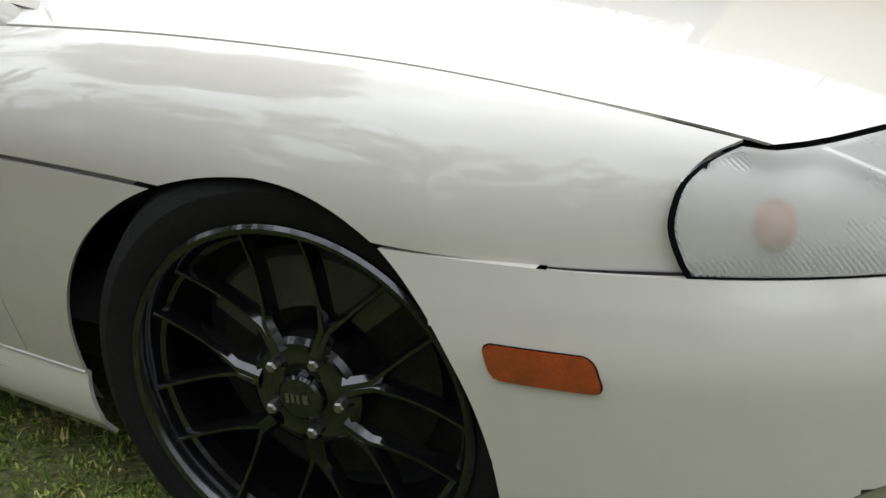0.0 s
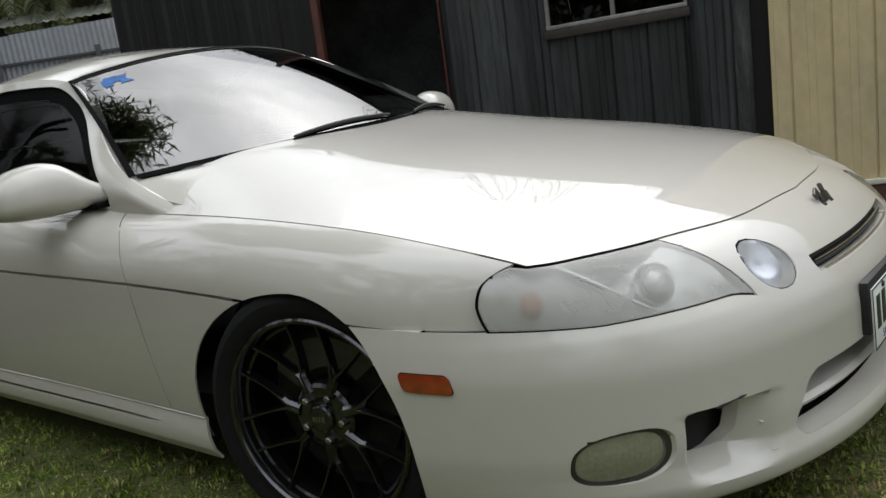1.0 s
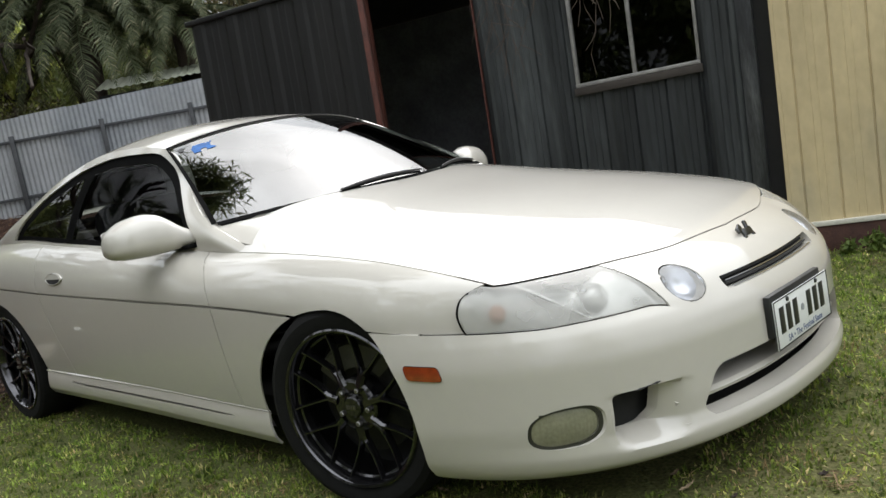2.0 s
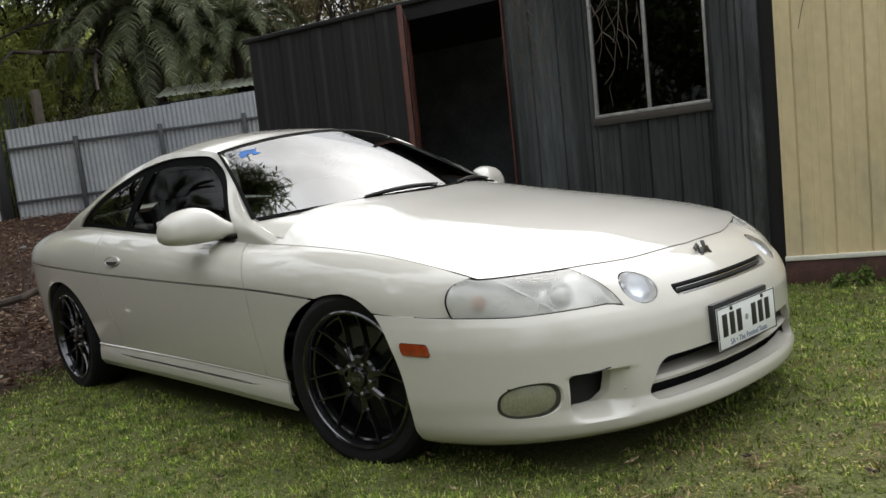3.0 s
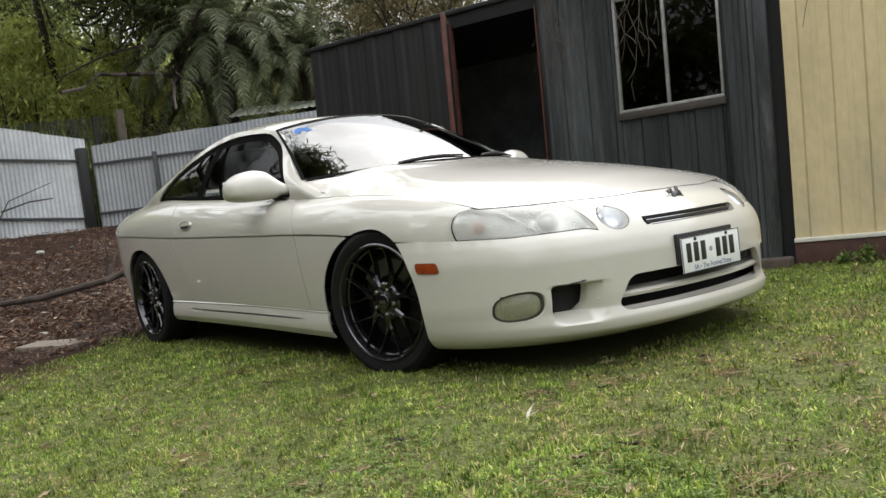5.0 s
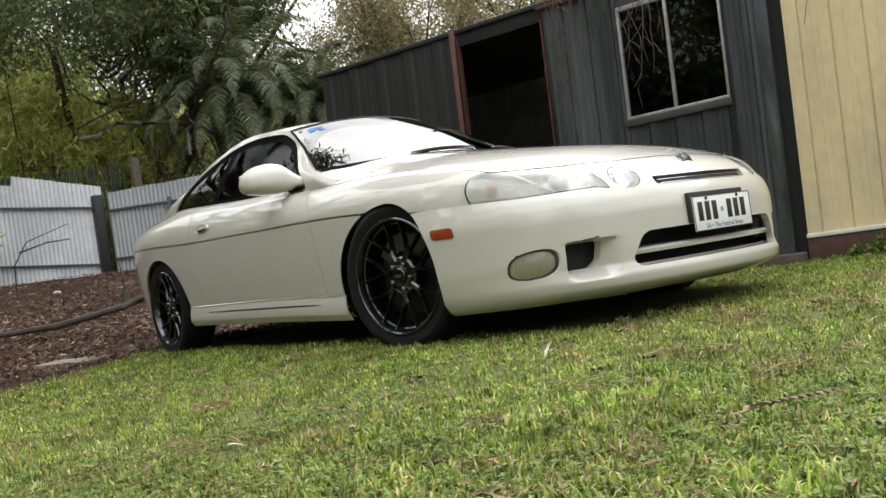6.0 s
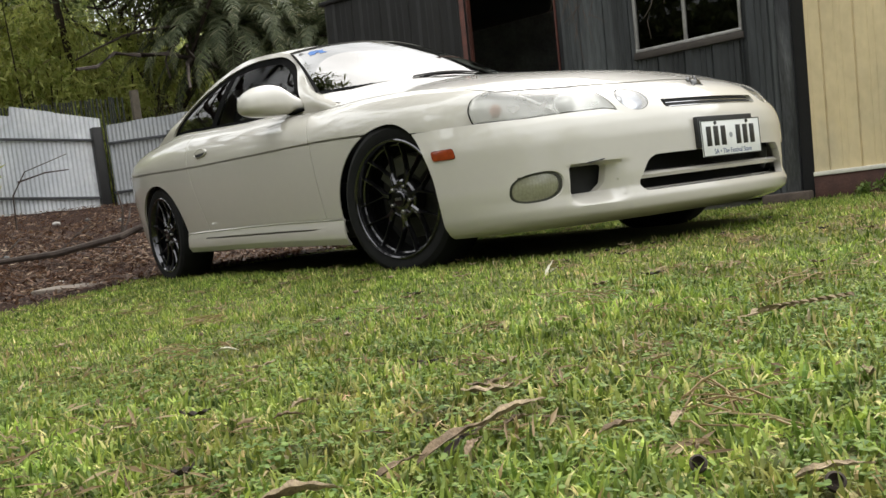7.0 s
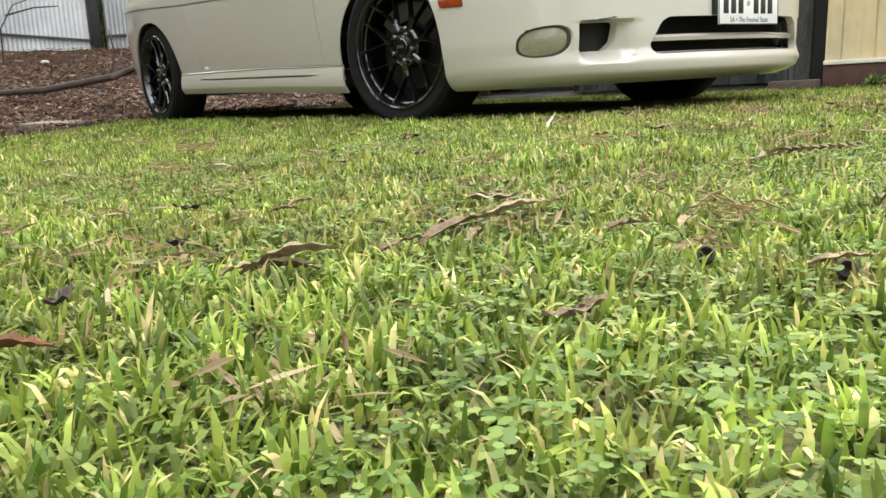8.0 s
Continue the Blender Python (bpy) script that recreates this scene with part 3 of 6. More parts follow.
hood_edge_z = key((-0.8, 0.796), (-0.767, 0.792), (-0.3, 0.77), (0.1, 0.735), (0.35, 0.695), (0.54, 0.65), (0.69, 0.59), (0.80, 0.54))


boxy = key((-0.85, 5.2), (-0.7, 4.8), (-0.55, 4.0), (-0.4, 3.4), (-0.1, 2.8), (0.3, 2.3), (0.6, 2.1))


def hood_z(x, y):
    t = min(1.0, abs(y) / top_half(min(x, 0.545)))
    return hood_edge_z(x) + (crown(x) - hood_edge_z(x)) * (1 - t ** boxy(x))


def hood_point(s, n):
    x0 = -0.79 + 0.255 * (1 - n * n)
    x = x0 + (edge_x(abs(n) * 0.757) - x0) * s
    y = n * (top_half(min(x, 0.545)) - 0.003)
    return Vector((x, y, hood_z(x, y) + 0.001))


bonnet = sheet(hood_point, steps(0, 1, 60), steps(-1, 1, 60))
part("bonnet", flange(bonnet, 0.007, lambda p: Vector((0.95, 0.3 * p.y, 0.25)) if p.x > 0.44 else Vector((0, 0, 1))), PAINT, car)
# near-black sheet puts the shade of the bonnet shut line into its colour
under = sheet(hood_point, steps(0, 1, 30), steps(-1, 1, 30))
for v in under.verts:
    v.co.z -= 0.016
part("inner_shell", under, DARK, car)

# nose: bumper ring and the band with lamps and grille above it
long = key((0.13, 0.90), (0.15, 0.965), (0.17, 0.994), (0.20, 0.999), (0.225, 0.990), (0.25, 0.982), (0.3, 0.984), (0.42, 0.984), (0.47, 0.974), (0.505, 0.957), (0.53, 0.934))
wide = key((0.13, 0.838), (0.145, 0.858), (0.2, 0.885), (0.3, 0.902), (0.44, 0.904), (0.5, 0.896), (0.535, 0.889))
BELT = 0.530


def ring_point(b, z):
    """b from -90 (near side) over 0 (nose) to 90 (far side) degrees round the front."""
    c, s = abs(math.cos(radians(b))), abs(math.sin(radians(b)))
    return Vector((long(z) * c ** 0.625, math.copysign(wide(z) * s ** 0.909, b), z))


def belt_z(b):
    t = min(1.0, max(0.0, (abs(b) - 25) / 9))
    return BELT - 0.027 * (1 - t * t * (3 - 2 * t)) + 0.0235 * max(0.0, (abs(b) - 54) / 32)


def nose_point(b, v):
    """v from 0 (foot) to 1 (top of the bumper) to 2 (edge of the bonnet)."""
    if v <= 1:
        z = 0.13 + (belt_z(b) - 0.13) * v
        return ring_point(b, z)
    lower = ring_point(b, belt_z(b))
    yu = lower.y * 0.757 / 0.81
    upper = Vector((edge_x(abs(yu)) + 0.0012, yu, 0))
    upper.z = hood_z(upper.x, yu) - 0.0015
    w = v - 1
    p = lower.lerp(upper, w)
    out = Vector((1, lower.y * 0.8, 0.9)).normalized()
    return p + out * 0.020 * math.sin(math.pi * w) ** 0.9


B0 = 87.0
def inner_lamp(p):
    """Negative inside the small slanted oval lamp."""
    u, w = (abs(p.y) - 0.388), (p.z - 0.558)
    a, b = u + w * 0.2, w
    return math.hypot(a / 0.059, b / 0.046) - 1


def slot_box(y0, z0, hy, hz, r):
    """Rounded rectangle in the y-z plane: negative inside."""
    def f(p):
        a, b = abs(p.y - y0) - hy + r, abs(p.z - z0) - hz + r
        return math.hypot(max(a, 0), max(b, 0)) + min(max(a, b), 0) - r
    return f


grille_hole = slot_box(0, 0.5290, 0.285, 0.0175, 0.008)
mouth = lambda p: slot_box(0, 0.285, 0.452 - 0.55 * max(0, p.z - 0.26), 0.062, 0.03)(p)
fog = lambda p: (abs((abs(p.y) - 0.745) / 0.060) ** 2.6 + abs((p.z - 0.284 - 0.10 * (0.742 - abs(p.y))) / 0.052) ** 2.6) ** (1 / 2.6) - 1
intake = lambda p: max(abs(p.z - 0.291) - 0.047, abs(p.y) - 0.668, 0.540 + 0.12 * max(0.0, 0.338 - p.z) + 0.6 * max(0.0, 0.27 - p.z) - abs(p.y))
blade = wheel_gap(ARCH_F, 0.0)


def scooped(bm):
    """Dishes the bumper round the side intakes and draws the lip forward under the mouth."""
    for v in bm.verts:
        y, z = abs(v.co.y), v.co.z
        if v.co.x > 0.3 and z < 0.52:
            u = min(1, max(0, (y - 0.485) / 0.10)) * min(1, max(0, (0.675 - y) / 0.045))
            s = u * u * (3 - 2 * u) * max(0, min(1, (0.347 - z) / 0.012)) * max(0, min(1, (z - 0.20) / 0.045))
            v.co.x -= 0.065 * s
            v.co.y -= math.copysign(0.012 * s, v.co.y)
    bm.normal_update()
    return bm


lamp_edge = lambda z: 0.474 + 0.55 * max(0.0, z - 0.53) ** 1.35
cols = [B0 * math.sin(math.pi / 2 * t) for t in steps(-1, 1, 200)]
lower = sheet(nose_point, cols, [i / 70 for i in range(71)])
for c in (mouth, fog, intake, blade):
    carve(lower, c)
scooped(lower)
upper = sheet(nose_point, cols, [1 + i / 16 for i in range(17)])
for c in (lambda p: lamp_edge(p.z) - abs(p.y), grille_hole, inner_lamp):
    carve(upper, c)
nose = join(lower, upper)
bmesh.ops.remove_doubles(nose, verts=nose.verts[:], dist=0.0008)
part("front_bumper", flange(nose, 0.03, lambda p: Vector((0, 1 if p.y > 0 else -1, 0)) if p.x < 0.36 and abs(p.y) > 0.8 else Vector((1, 0, 0)) if p.z > 0.14 else Vector((0, 0, -0.3))), PAINT, car, "pearl white bumper with mouth, fog lamp and intake openings")

def nose_at(y, z):
    """Place on the band above the bumper, by its y and z."""
    lo, hi = -B0, B0
    for _ in range(40):
        b = (lo + hi) / 2
        l2, h2 = 1.0, 2.0
        for _ in range(24):
            v = (l2 + h2) / 2
            l2, h2 = (v, h2) if nose_point(b, v).z < z else (l2, v)
        lo, hi = (b, hi) if nose_point(b, l2).y < y else (lo, b)
    return nose_point(b, l2)


# headlamps
NEARCOLS = [c for c in cols if c <= 1]
lamp = lambda d: (lambda p: min(abs(p.y) - lamp_edge(p.z) - d, p.x - lamp_rear(p.z) - d))
lens = carve(sheet(nose_point, NEARCOLS, [1.030 + 0.956 * i / 16 for i in range(17)]), lamp(0.0045))
seals = []
for a, b in ((1.004, 1.030), (1.986, 1.9995)):
    seals.append(carve(sheet(nose_point, NEARCOLS, steps(a, b, 2)), lamp(-0.0015)))
mid = carve(sheet(nose_point, NEARCOLS, [1.030 + 0.956 * i / 16 for i in range(17)]), lamp(-0.0015))
seals.append(carve(mid, lambda p: -lamp(0.0045)(p)))
seal = join(*seals)
for v in seal.verts:
    v.co -= Vector((0.6, -0.45, 0.6)) * 0.004
INTO = Vector((0.66, -0.42, 0.25))
bay = lambda p: abs(p.y) - (0.655 + 0.85 * (p.z - 0.545) - 2.2 * (p.z - 0.545) ** 2)
back = carve(sheet(nose_point, NEARCOLS, [1.02 + 0.97 * i / 24 for i in range(25)]), lamp(0.010))
side_bay = carve(back.copy(), bay)
main_bay = carve(back, lambda p: -bay(p))
for v in side_bay.verts:
    v.co -= INTO * (0.016 + 0.030 * max(0.0, 1 - ((abs(v.co.y) - 0.75) / 0.09) ** 2))
for v in main_bay.verts:
    v.co -= INTO * (0.020 + 0.055 * max(0.0, 1 - ((abs(v.co.y) - 0.60) / 0.10) ** 2))
REFLECTOR = material("lamp_reflector", (0.60, 0.60, 0.59), 0.22, 0.75, vary=0.06, scale=10)
FLUTED = material("fluted_lamp_reflector", (0.66, 0.65, 0.64), 0.28, 0.5, vary=0.06, scale=14)
rn, rl = FLUTED.node_tree.nodes, FLUTED.node_tree.links
flute, fbump, fco = rn.new("ShaderNodeTexWave"), rn.new("ShaderNodeBump"), rn.new("ShaderNodeTexCoord")
flute.bands_direction = "DIAGONAL"
flute.inputs["Scale"].default_value = 75.0
fbump.inputs["Strength"].default_value, fbump.inputs["Distance"].default_value = 0.6, 0.003
rl.new(fco.outputs["Object"], flute.inputs["Vector"])
rl.new(flute.outputs["Fac"], fbump.inputs["Height"])
rl.new(fbump.outputs[0], rn["Principled BSDF"].inputs["Normal"])
BULB = material("salmon_bulb_cover", (0.48, 0.25, 0.19), 0.35, vary=0.15, scale=30)
glow_at = nose_at(-0.785, 0.588) - INTO * 0.046
dome_at = nose_at(-0.600, 0.580) - INTO * 0.040
rib_pts = [nose_at(-(0.655 + 0.85 * (z - 0.545) - 2.2 * (z - 0.545) ** 2), z) - INTO * 0.011 for z in steps(0.547, 0.640, 10)]
for far in (False, True):
    pick = mirrored if far else (lambda b: b.copy())
    h = part("headlight", flange(pick(lens), 0.006), LENS, car, "hazed clear headlamp cover")
    h.visible_shadow = False
    part("lamp_seal", pick(seal), SEAL, h)
    part("reflector", pick(main_bay), REFLECTOR, h)
    part("indicator_reflector", pick(side_bay), FLUTED, h, "fluted indicator bay")
    bulb = bmesh.new()
    bmesh.ops.create_icosphere(bulb, subdivisions=3, radius=1)
    for v in bulb.verts:
        v.co = glow_at + Vector((v.co.x * 0.020, v.co.y * 0.024, v.co.z * 0.026))
    part("indicator_bulb", pick(bulb), BULB, h, "salmon tinted indicator bulb")
    bulb.free()
    dome = turned(((0.0, 0.016), (0.018, 0.012), (0.031, 0.0), (0.036, -0.012), (0.042, -0.012), (0.042, -0.03)), 32, Matrix.Translation(dome_at) @ Matrix.Rotation(radians(-24), 4, "Z") @ Matrix.Rotation(radians(76), 4, "Y"))
    part("projector", pick(dome), REFLECTOR, h, "round projector")
    dome.free()
    rib = tube(bmesh.new(), rib_pts, [0.0035] * len(rib_pts), 6)
    part("divider", pick(rib), REFLECTOR, h)
    rib.free()
side_bay.free(), main_bay.free()
lens.free(), seal.free()

# dark floor behind the openings of the nose
bm = sheet(lambda b, z: ring_point(b, z) - Vector((0.075 + 0.06 * max(0.0, 1 - (b / 40) ** 4), 0, 0)), steps(-62, 62, 40), steps(0.14, 0.50, 10))
part("inner_bumper", bm, DARK, car)
part("inner_floor", sheet(lambda b, d: ring_point(b, 0.150) - Vector((0.03 + 0.12 * d, 0, 0)), steps(-40, 40, 24), steps(0, 1, 3)), DARK, car)
# painted shelf behind the lip, under the mouth
bm = sheet(lambda b, d: ring_point(b, 0.225) + Vector((-0.002 - 0.052 * d, 0, 0.008 * d * d - 0.001)), steps(-33, 33, 30), steps(0, 1, 6))
part("lip_shelf", bm, PAINT, car)

# roof and glasshouse
rail_x = key((-0.07, -0.56), (0, -0.74), (0.35, -1.324), (0.5, -1.65), (0.65, -2.0), (0.8, -2.35), (0.9, -2.6), (1, -2.82))
rail_y = key((-0.07, 0.735), (0, 0.728), (0.35, 0.53), (0.42, 0.565), (0.5, 0.60), (0.65, 0.655), (0.8, 0.70), (0.9, 0.725), (1, 0.735))
rail_z = key((-0.07, 0.826), (0, 0.878), (0.18, 1.055), (0.35, 1.20), (0.42, 1.228), (0.5, 1.236), (0.65, 1.185), (0.8, 1.085), (0.9, 1.0), (1, 0.925))
roof_crown = key((-2.9, 0.05), (-2.5, 0.10), (-2.25, 0.125), (-2.0, 0.115), (-1.65, 0.072), (-1.4, 0.057), (-1.2, 0.057))


def house_point(p, w):
    x = -0.70 - 2.27 * p
    lo = Vector((x, -top_half(x), top_line(x)))
    hi = Vector((rail_x(p), -rail_y(p), rail_z(p)))
    q = lo.lerp(hi, w)
    q.z += 0.35 * min(0.0, p)
    return q + Vector((0, -1, 0.5)).normalized() * 0.022 * math.sin(math.pi * w) * max(0.0, min(1.0, 1 + p / 0.10, (1.0 - p) / 0.12))


light_top = key((-2.56, 0.900), (-2.48, 0.962), (-2.36, 1.025), (-2.2, 1.09), (-2.05, 1.136), (-1.85, 1.183), (-1.6, 1.208), (-1.40, 1.196), (-1.21, 1.125), (-1.0, 0.985), (-0.83, 0.84))
daylight = lambda p: max(p.z - light_top(p.x), top_line(p.x) + 0.012 - p.z, p.x + 0.835, -2.55 - p.x)
shell = carve(sheet(house_point, steps(-0.10, 1, 124), steps(0, 1, 40), flip=True), daylight)
both("pillar", flange(shell, 0.03, lambda p: Vector((0, -1, 0.25))), PAINT)
pane = sheet(house_point, steps(0, 1, 110), steps(0, 1, 40), flip=True)
carve(pane, lambda p: -daylight(p))
for v in pane.verts:
    v.co.y += 0.012
POST_X = lambda z: -1.90 + 0.42 * (z - 0.86)
frame_in = lambda p: max(p.z - light_top(p.x) + 0.042, top_line(p.x) + 0.03 - p.z, p.x + 0.865)
q1 = carve(pane.copy(), frame_in)
both("window_frame", flange(carve(q1, lambda p: p.x + 3), 0.015), SEAL)
q2 = carve(carve(pane.copy(), lambda p: -frame_in(p)), lambda p: 0.035 - abs(p.x - POST_X(p.z)))
both("window_post", flange(q2, 0.015), SEAL)
q3 = carve(carve(pane.copy(), lambda p: -frame_in(p)), lambda p: POST_X(p.z) - 0.035 - p.x)
for o in both("quarter_window", q3, TINT):
    o.visible_shadow = False
q4 = carve(carve(pane, lambda p: -frame_in(p)), lambda p: p.x - POST_X(p.z) - 0.035)
for o in both("door_window", q4, SIDEGLASS):
    o.visible_shadow = False


def roof_rail(x):
    lo, hi = 0.0, 1.0
    for _ in range(30):
        m = (lo + hi) / 2
        lo, hi = (m, hi) if rail_x(m) > x else (lo, m)
    return lo


def roof_point(s, n):
    x0, x1 = -1.324 + 0.09 * (1 - n * n), -2.2 - 0.06 * (1 - n * n)
    x = x0 + (x1 - x0) * s
    p = roof_rail(min(x, -1.324))
    return Vector((x, n * rail_y(p), rail_z(p) + roof_crown(x) * (1 - abs(n) ** 2.2)))


part("roof", flange(sheet(roof_point, steps(0, 1, 30), steps(-1, 1, 40), flip=True), 0.02), PAINT, car)


def screen_point(n, w):
    lo = Vector((-0.757 + 0.265 * (1 - n * n), 0.730 * n, 0.882 + 0.024 * (1 - n * n)))
    hi = Vector((-1.322 + 0.09 * (1 - n * n), 0.528 * n, 1.198 + 0.057 * (1 - abs(n) ** 2.2)))
    return lo.lerp(hi, w) + Vector((0.55, 0, 0.83)) * 0.022 * math.sin(math.pi * w) * (1 - 0.5 * n * n)


glass = sheet(screen_point, steps(-0.982, 0.982, 40), steps(0.008, 0.975, 20))
ws = part("windscreen", glass, GLASS, car)
ws.visible_shadow = False
bm = bmesh.new()
for a, b, c, d in ((-1, -0.978, 0, 1), (0.978, 1, 0, 1), (-0.978, 0.978, 0.972, 1), (-0.978, 0.978, -0.02, 0.012)):
    t = sheet(screen_point, steps(a, b, 30 if c > 0.9 or c < 0 else 2), steps(c, d, 2 if c else 20))
    bm2 = join(t)
    me = bpy.data.meshes.new("tmp")
    bm2.to_mesh(me)
    bm.from_mesh(me)
    bpy.data.meshes.remove(me)
    bm2.free()
for v in bm.verts:
    v.co += Vector((0.002, 0, 0.003))
part("windscreen_seal", bm, SEAL, car)
# ragged blue patch and small dark label near the upper glass corner
for n0, n1, w0, w1, mt, lb in ((-0.86, -0.70, 0.80, 0.90, material("blue_patch", (0.004, 0.10, 0.34), 0.7, vary=0.4, scale=30), "small ragged blue patch on the windscreen"), (-0.935, -0.90, 0.875, 0.925, BLACK, "small dark label")):
    torn = sheet(lambda n, w: screen_point(n, w) + Vector((0.55, 0, 0.83)) * 0.0015, steps(n0, n1, 30), steps(w0, w1, 16))
    if n1 > -0.8:
        carve(torn, lambda p: 0.25 + noise.noise(p * 22) * 1.1 - abs(p.y + 0.45) * 3)
    part("sticker", torn, mt, ws, lb)


def cowl_point(n, w):
    """Painted scuttle from the foot of the windscreen down on to the bonnet."""
    a = screen_point(n, -0.015)
    x = a.x + (0.05 + 0.22 * n ** 6) * w
    e = (1 - w) ** 2.2
    return Vector((x, a.y, (a.z - 0.004) * e + (hood_z(x, a.y) + 0.0015 - 0.006 * w ** 5) * (1 - e)))


part("cowl", sheet(cowl_point, steps(-1, 1, 60), steps(0, 1, 12)), PAINT, car)


def rear_point(n, w):
    e = -2.2 - 0.6 * w
    p = roof_rail(e)
    return Vector((e - (0.06 + 0.2 * w) * (1 - n * n), n * rail_y(p), rail_z(p) + (roof_crown(e) if w < 0.02 else 0.125 - 0.075 * w) * (1 - abs(n) ** 2.2)))


part("rear_window", sheet(rear_point, steps(-1, 1, 30), steps(0, 1, 14)), TINT, car)


def boot_point(s, n):
    x = -2.79 - 1.06 * s - 0.26 * (1 - n * n) * (1 - s)
    q = max(-3.87, x)
    return Vector((x, n * top_half(q), top_line(q) + 0.045 * (1 - abs(n) ** 2.5) * (1 - 0.4 * s)))


part("boot_lid", flange(sheet(boot_point, steps(0, 1, 30), steps(-1, 1, 30), flip=True), 0.02), PAINT, car)
tail = sheet(lambda y, z: Vector((-3.865, y, z)), steps(-0.4, 0.4, 8), steps(0.2, 0.87, 8))
part("rear_bumper", tail, PAINT, car)
floor = bmesh.new()
box(floor, (-3.3, -0.72, 0.17), (0.55, 0.72, 0.26), None, 0.03)
part("underbody", floor, DARK, car)
for c in (ARCH_F, ARCH_R):
    for s in (-1, 1):
        well = turned(((0.405, 0.01), (0.405, 0.30), (0.0, 0.30)), 48)
        bmesh.ops.transform(well, matrix=Matrix.Translation((c[0], s * 0.82, c[1])) @ Matrix.Rotation(radians(90 * s), 4, "X"), verts=well.verts[:])
        carve(well, lambda p: p.z - 0.17)
        part("wheel_well", well, DARK, car)


# wheels
RIM_R, TYRE_R = 0.243, 0.322


def wheel(at, steer, spin, side):
    m = Matrix.Translation(at) @ Matrix.Rotation(radians(steer), 4, "Z") @ Matrix.Rotation(radians(90 if side < 0 else -90), 4, "X")
    tyre = part("wheel", turned(((0.235, -0.20), (0.275, -0.215), (0.305, -0.205), (0.318, -0.185), (TYRE_R, -0.15), (TYRE_R, -0.07), (0.318, -0.035), (0.305, -0.008), (0.285, 0.004), (0.262, 0.004), (0.245, -0.002), (0.240, -0.012), (0.235, -0.2)), 72, m), RUBBER, car, "black mesh alloy wheel with low tyre")
    rim = turned(((RIM_R - 0.006, -0.016), (RIM_R, -0.006), (RIM_R + 0.002, 0.002), (RIM_R - 0.003, 0.006), (RIM_R - 0.010, 0.003), (RIM_R - 0.016, -0.008), (RIM_R - 0.020, -0.03), (RIM_R - 0.026, -0.034), (RIM_R - 0.028, -0.05), (RIM_R - 0.024, -0.13), (RIM_R - 0.01, -0.2)), 72, m)
    part("rim", rim, RIM, tyre)
    # seven forked spokes: a short stem, then two arms that run beside those of the neighbours
    lean = math.pi / 7
    for k in range(7):
        turn = m @ Matrix.Rotation(radians(spin + 360 / 7 * k), 4, "Z")
        bm = bmesh.new()
        for sgn in (-1, 1):
            rows = []
            for i in range(13):
                t = i / 12
                q = max(0.0, (t - 0.16) / 0.84)
                along = Vector((0.064 + 0.24 * min(t, 0.16), 0.0)) + Vector((math.cos(lean), math.sin(lean))) * 0.142 * q
                across = Vector((-math.sin(lean), math.cos(lean))) if t > 0.2 else Vector((0, 1))
                hw = 0.0115 - 0.0060 * min(1.0, t / 0.42)
                z = -0.024 - 0.010 * math.sin(math.pi * t) + 0.018 * t * t
                rows.append([bm.verts.new((along.x + across.x * d, sgn * (along.y + across.y * d + 0.004), z + h)) for d, h in ((-hw, -0.024), (-hw, -0.008), (-hw * 0.35, 0.0), (hw * 0.35, 0.0), (hw, -0.008), (hw, -0.024))])
            for p, q in zip(rows, rows[1:]):
                for i in range(5):
                    bm.faces.new((p[i], p[i + 1], q[i + 1], q[i]))
        bmesh.ops.recalc_face_normals(bm, faces=bm.faces[:])
        bmesh.ops.transform(bm, matrix=turn, verts=bm.verts[:])
        part("spoke", bm, RIM, tyre)
    hub = turned(((0.0, -0.016), (0.028, -0.017), (0.032, -0.020), (0.034, -0.030), (0.042, -0.034), (0.062, -0.034), (0.072, -0.030), (0.080, -0.036), (0.084, -0.06), (0.084, -0.09)), 48, m)
    part("hub", hub, RIM, tyre)
    for k in range(5):
        a = radians(spin + 18 + 72 * k)
        nut = turned(((0.0, -0.018), (0.006, -0.018), (0.0085, -0.021), (0.0085, -0.036)), 6, m @ Matrix.Translation((0.054 * math.cos(a), 0.054 * math.sin(a), 0)))
        part("lug_nut", nut, STEEL, tyre, "steel lug nut", smooth=False)
    mark = bmesh.new()
    box(mark, (-0.014, -0.006, -0.0165), (-0.006, 0.006, -0.0145), m @ Matrix.Rotation(radians(180), 4, "Z"))
    for i in range(3):
        box(mark, (-0.002 + i * 0.008, -0.006, -0.0165), (0.003 + i * 0.008, 0.006, -0.0145), m @ Matrix.Rotation(radians(180), 4, "Z"))
    part("cap_badge", mark, STEEL, tyre)
    disc = turned(((0.06, -0.10), (0.165, -0.10), (0.165, -0.125), (0.06, -0.125)), 48, m)
    part("brake_disc", disc, DISC, tyre)
    back = turned(((0.0, -0.15), (0.24, -0.15)), 32, m)
    part("brake_shield", back, DARK, tyre)
    cal = turned(((0.105, -0.075), (0.175, -0.075), (0.185, -0.09), (0.185, -0.13), (0.105, -0.13)), 48, None)
    carve(cal, lambda p: p.y - 0.75 * abs(p.x + 0.02))
    bmesh.ops.transform(cal, matrix=m, verts=cal.verts[:])
    part("brake_caliper", cal, BRAKE, tyre)


wheel((0, -0.872, 0.315), 10.5, 115.7, -1)
wheel((-2.69, -0.862, 0.315), 0, 125, -1)
wheel((0, 0.86, 0.315), 10.5, -60, 1)
wheel((-2.69, 0.855, 0.315), 0, -30, 1)


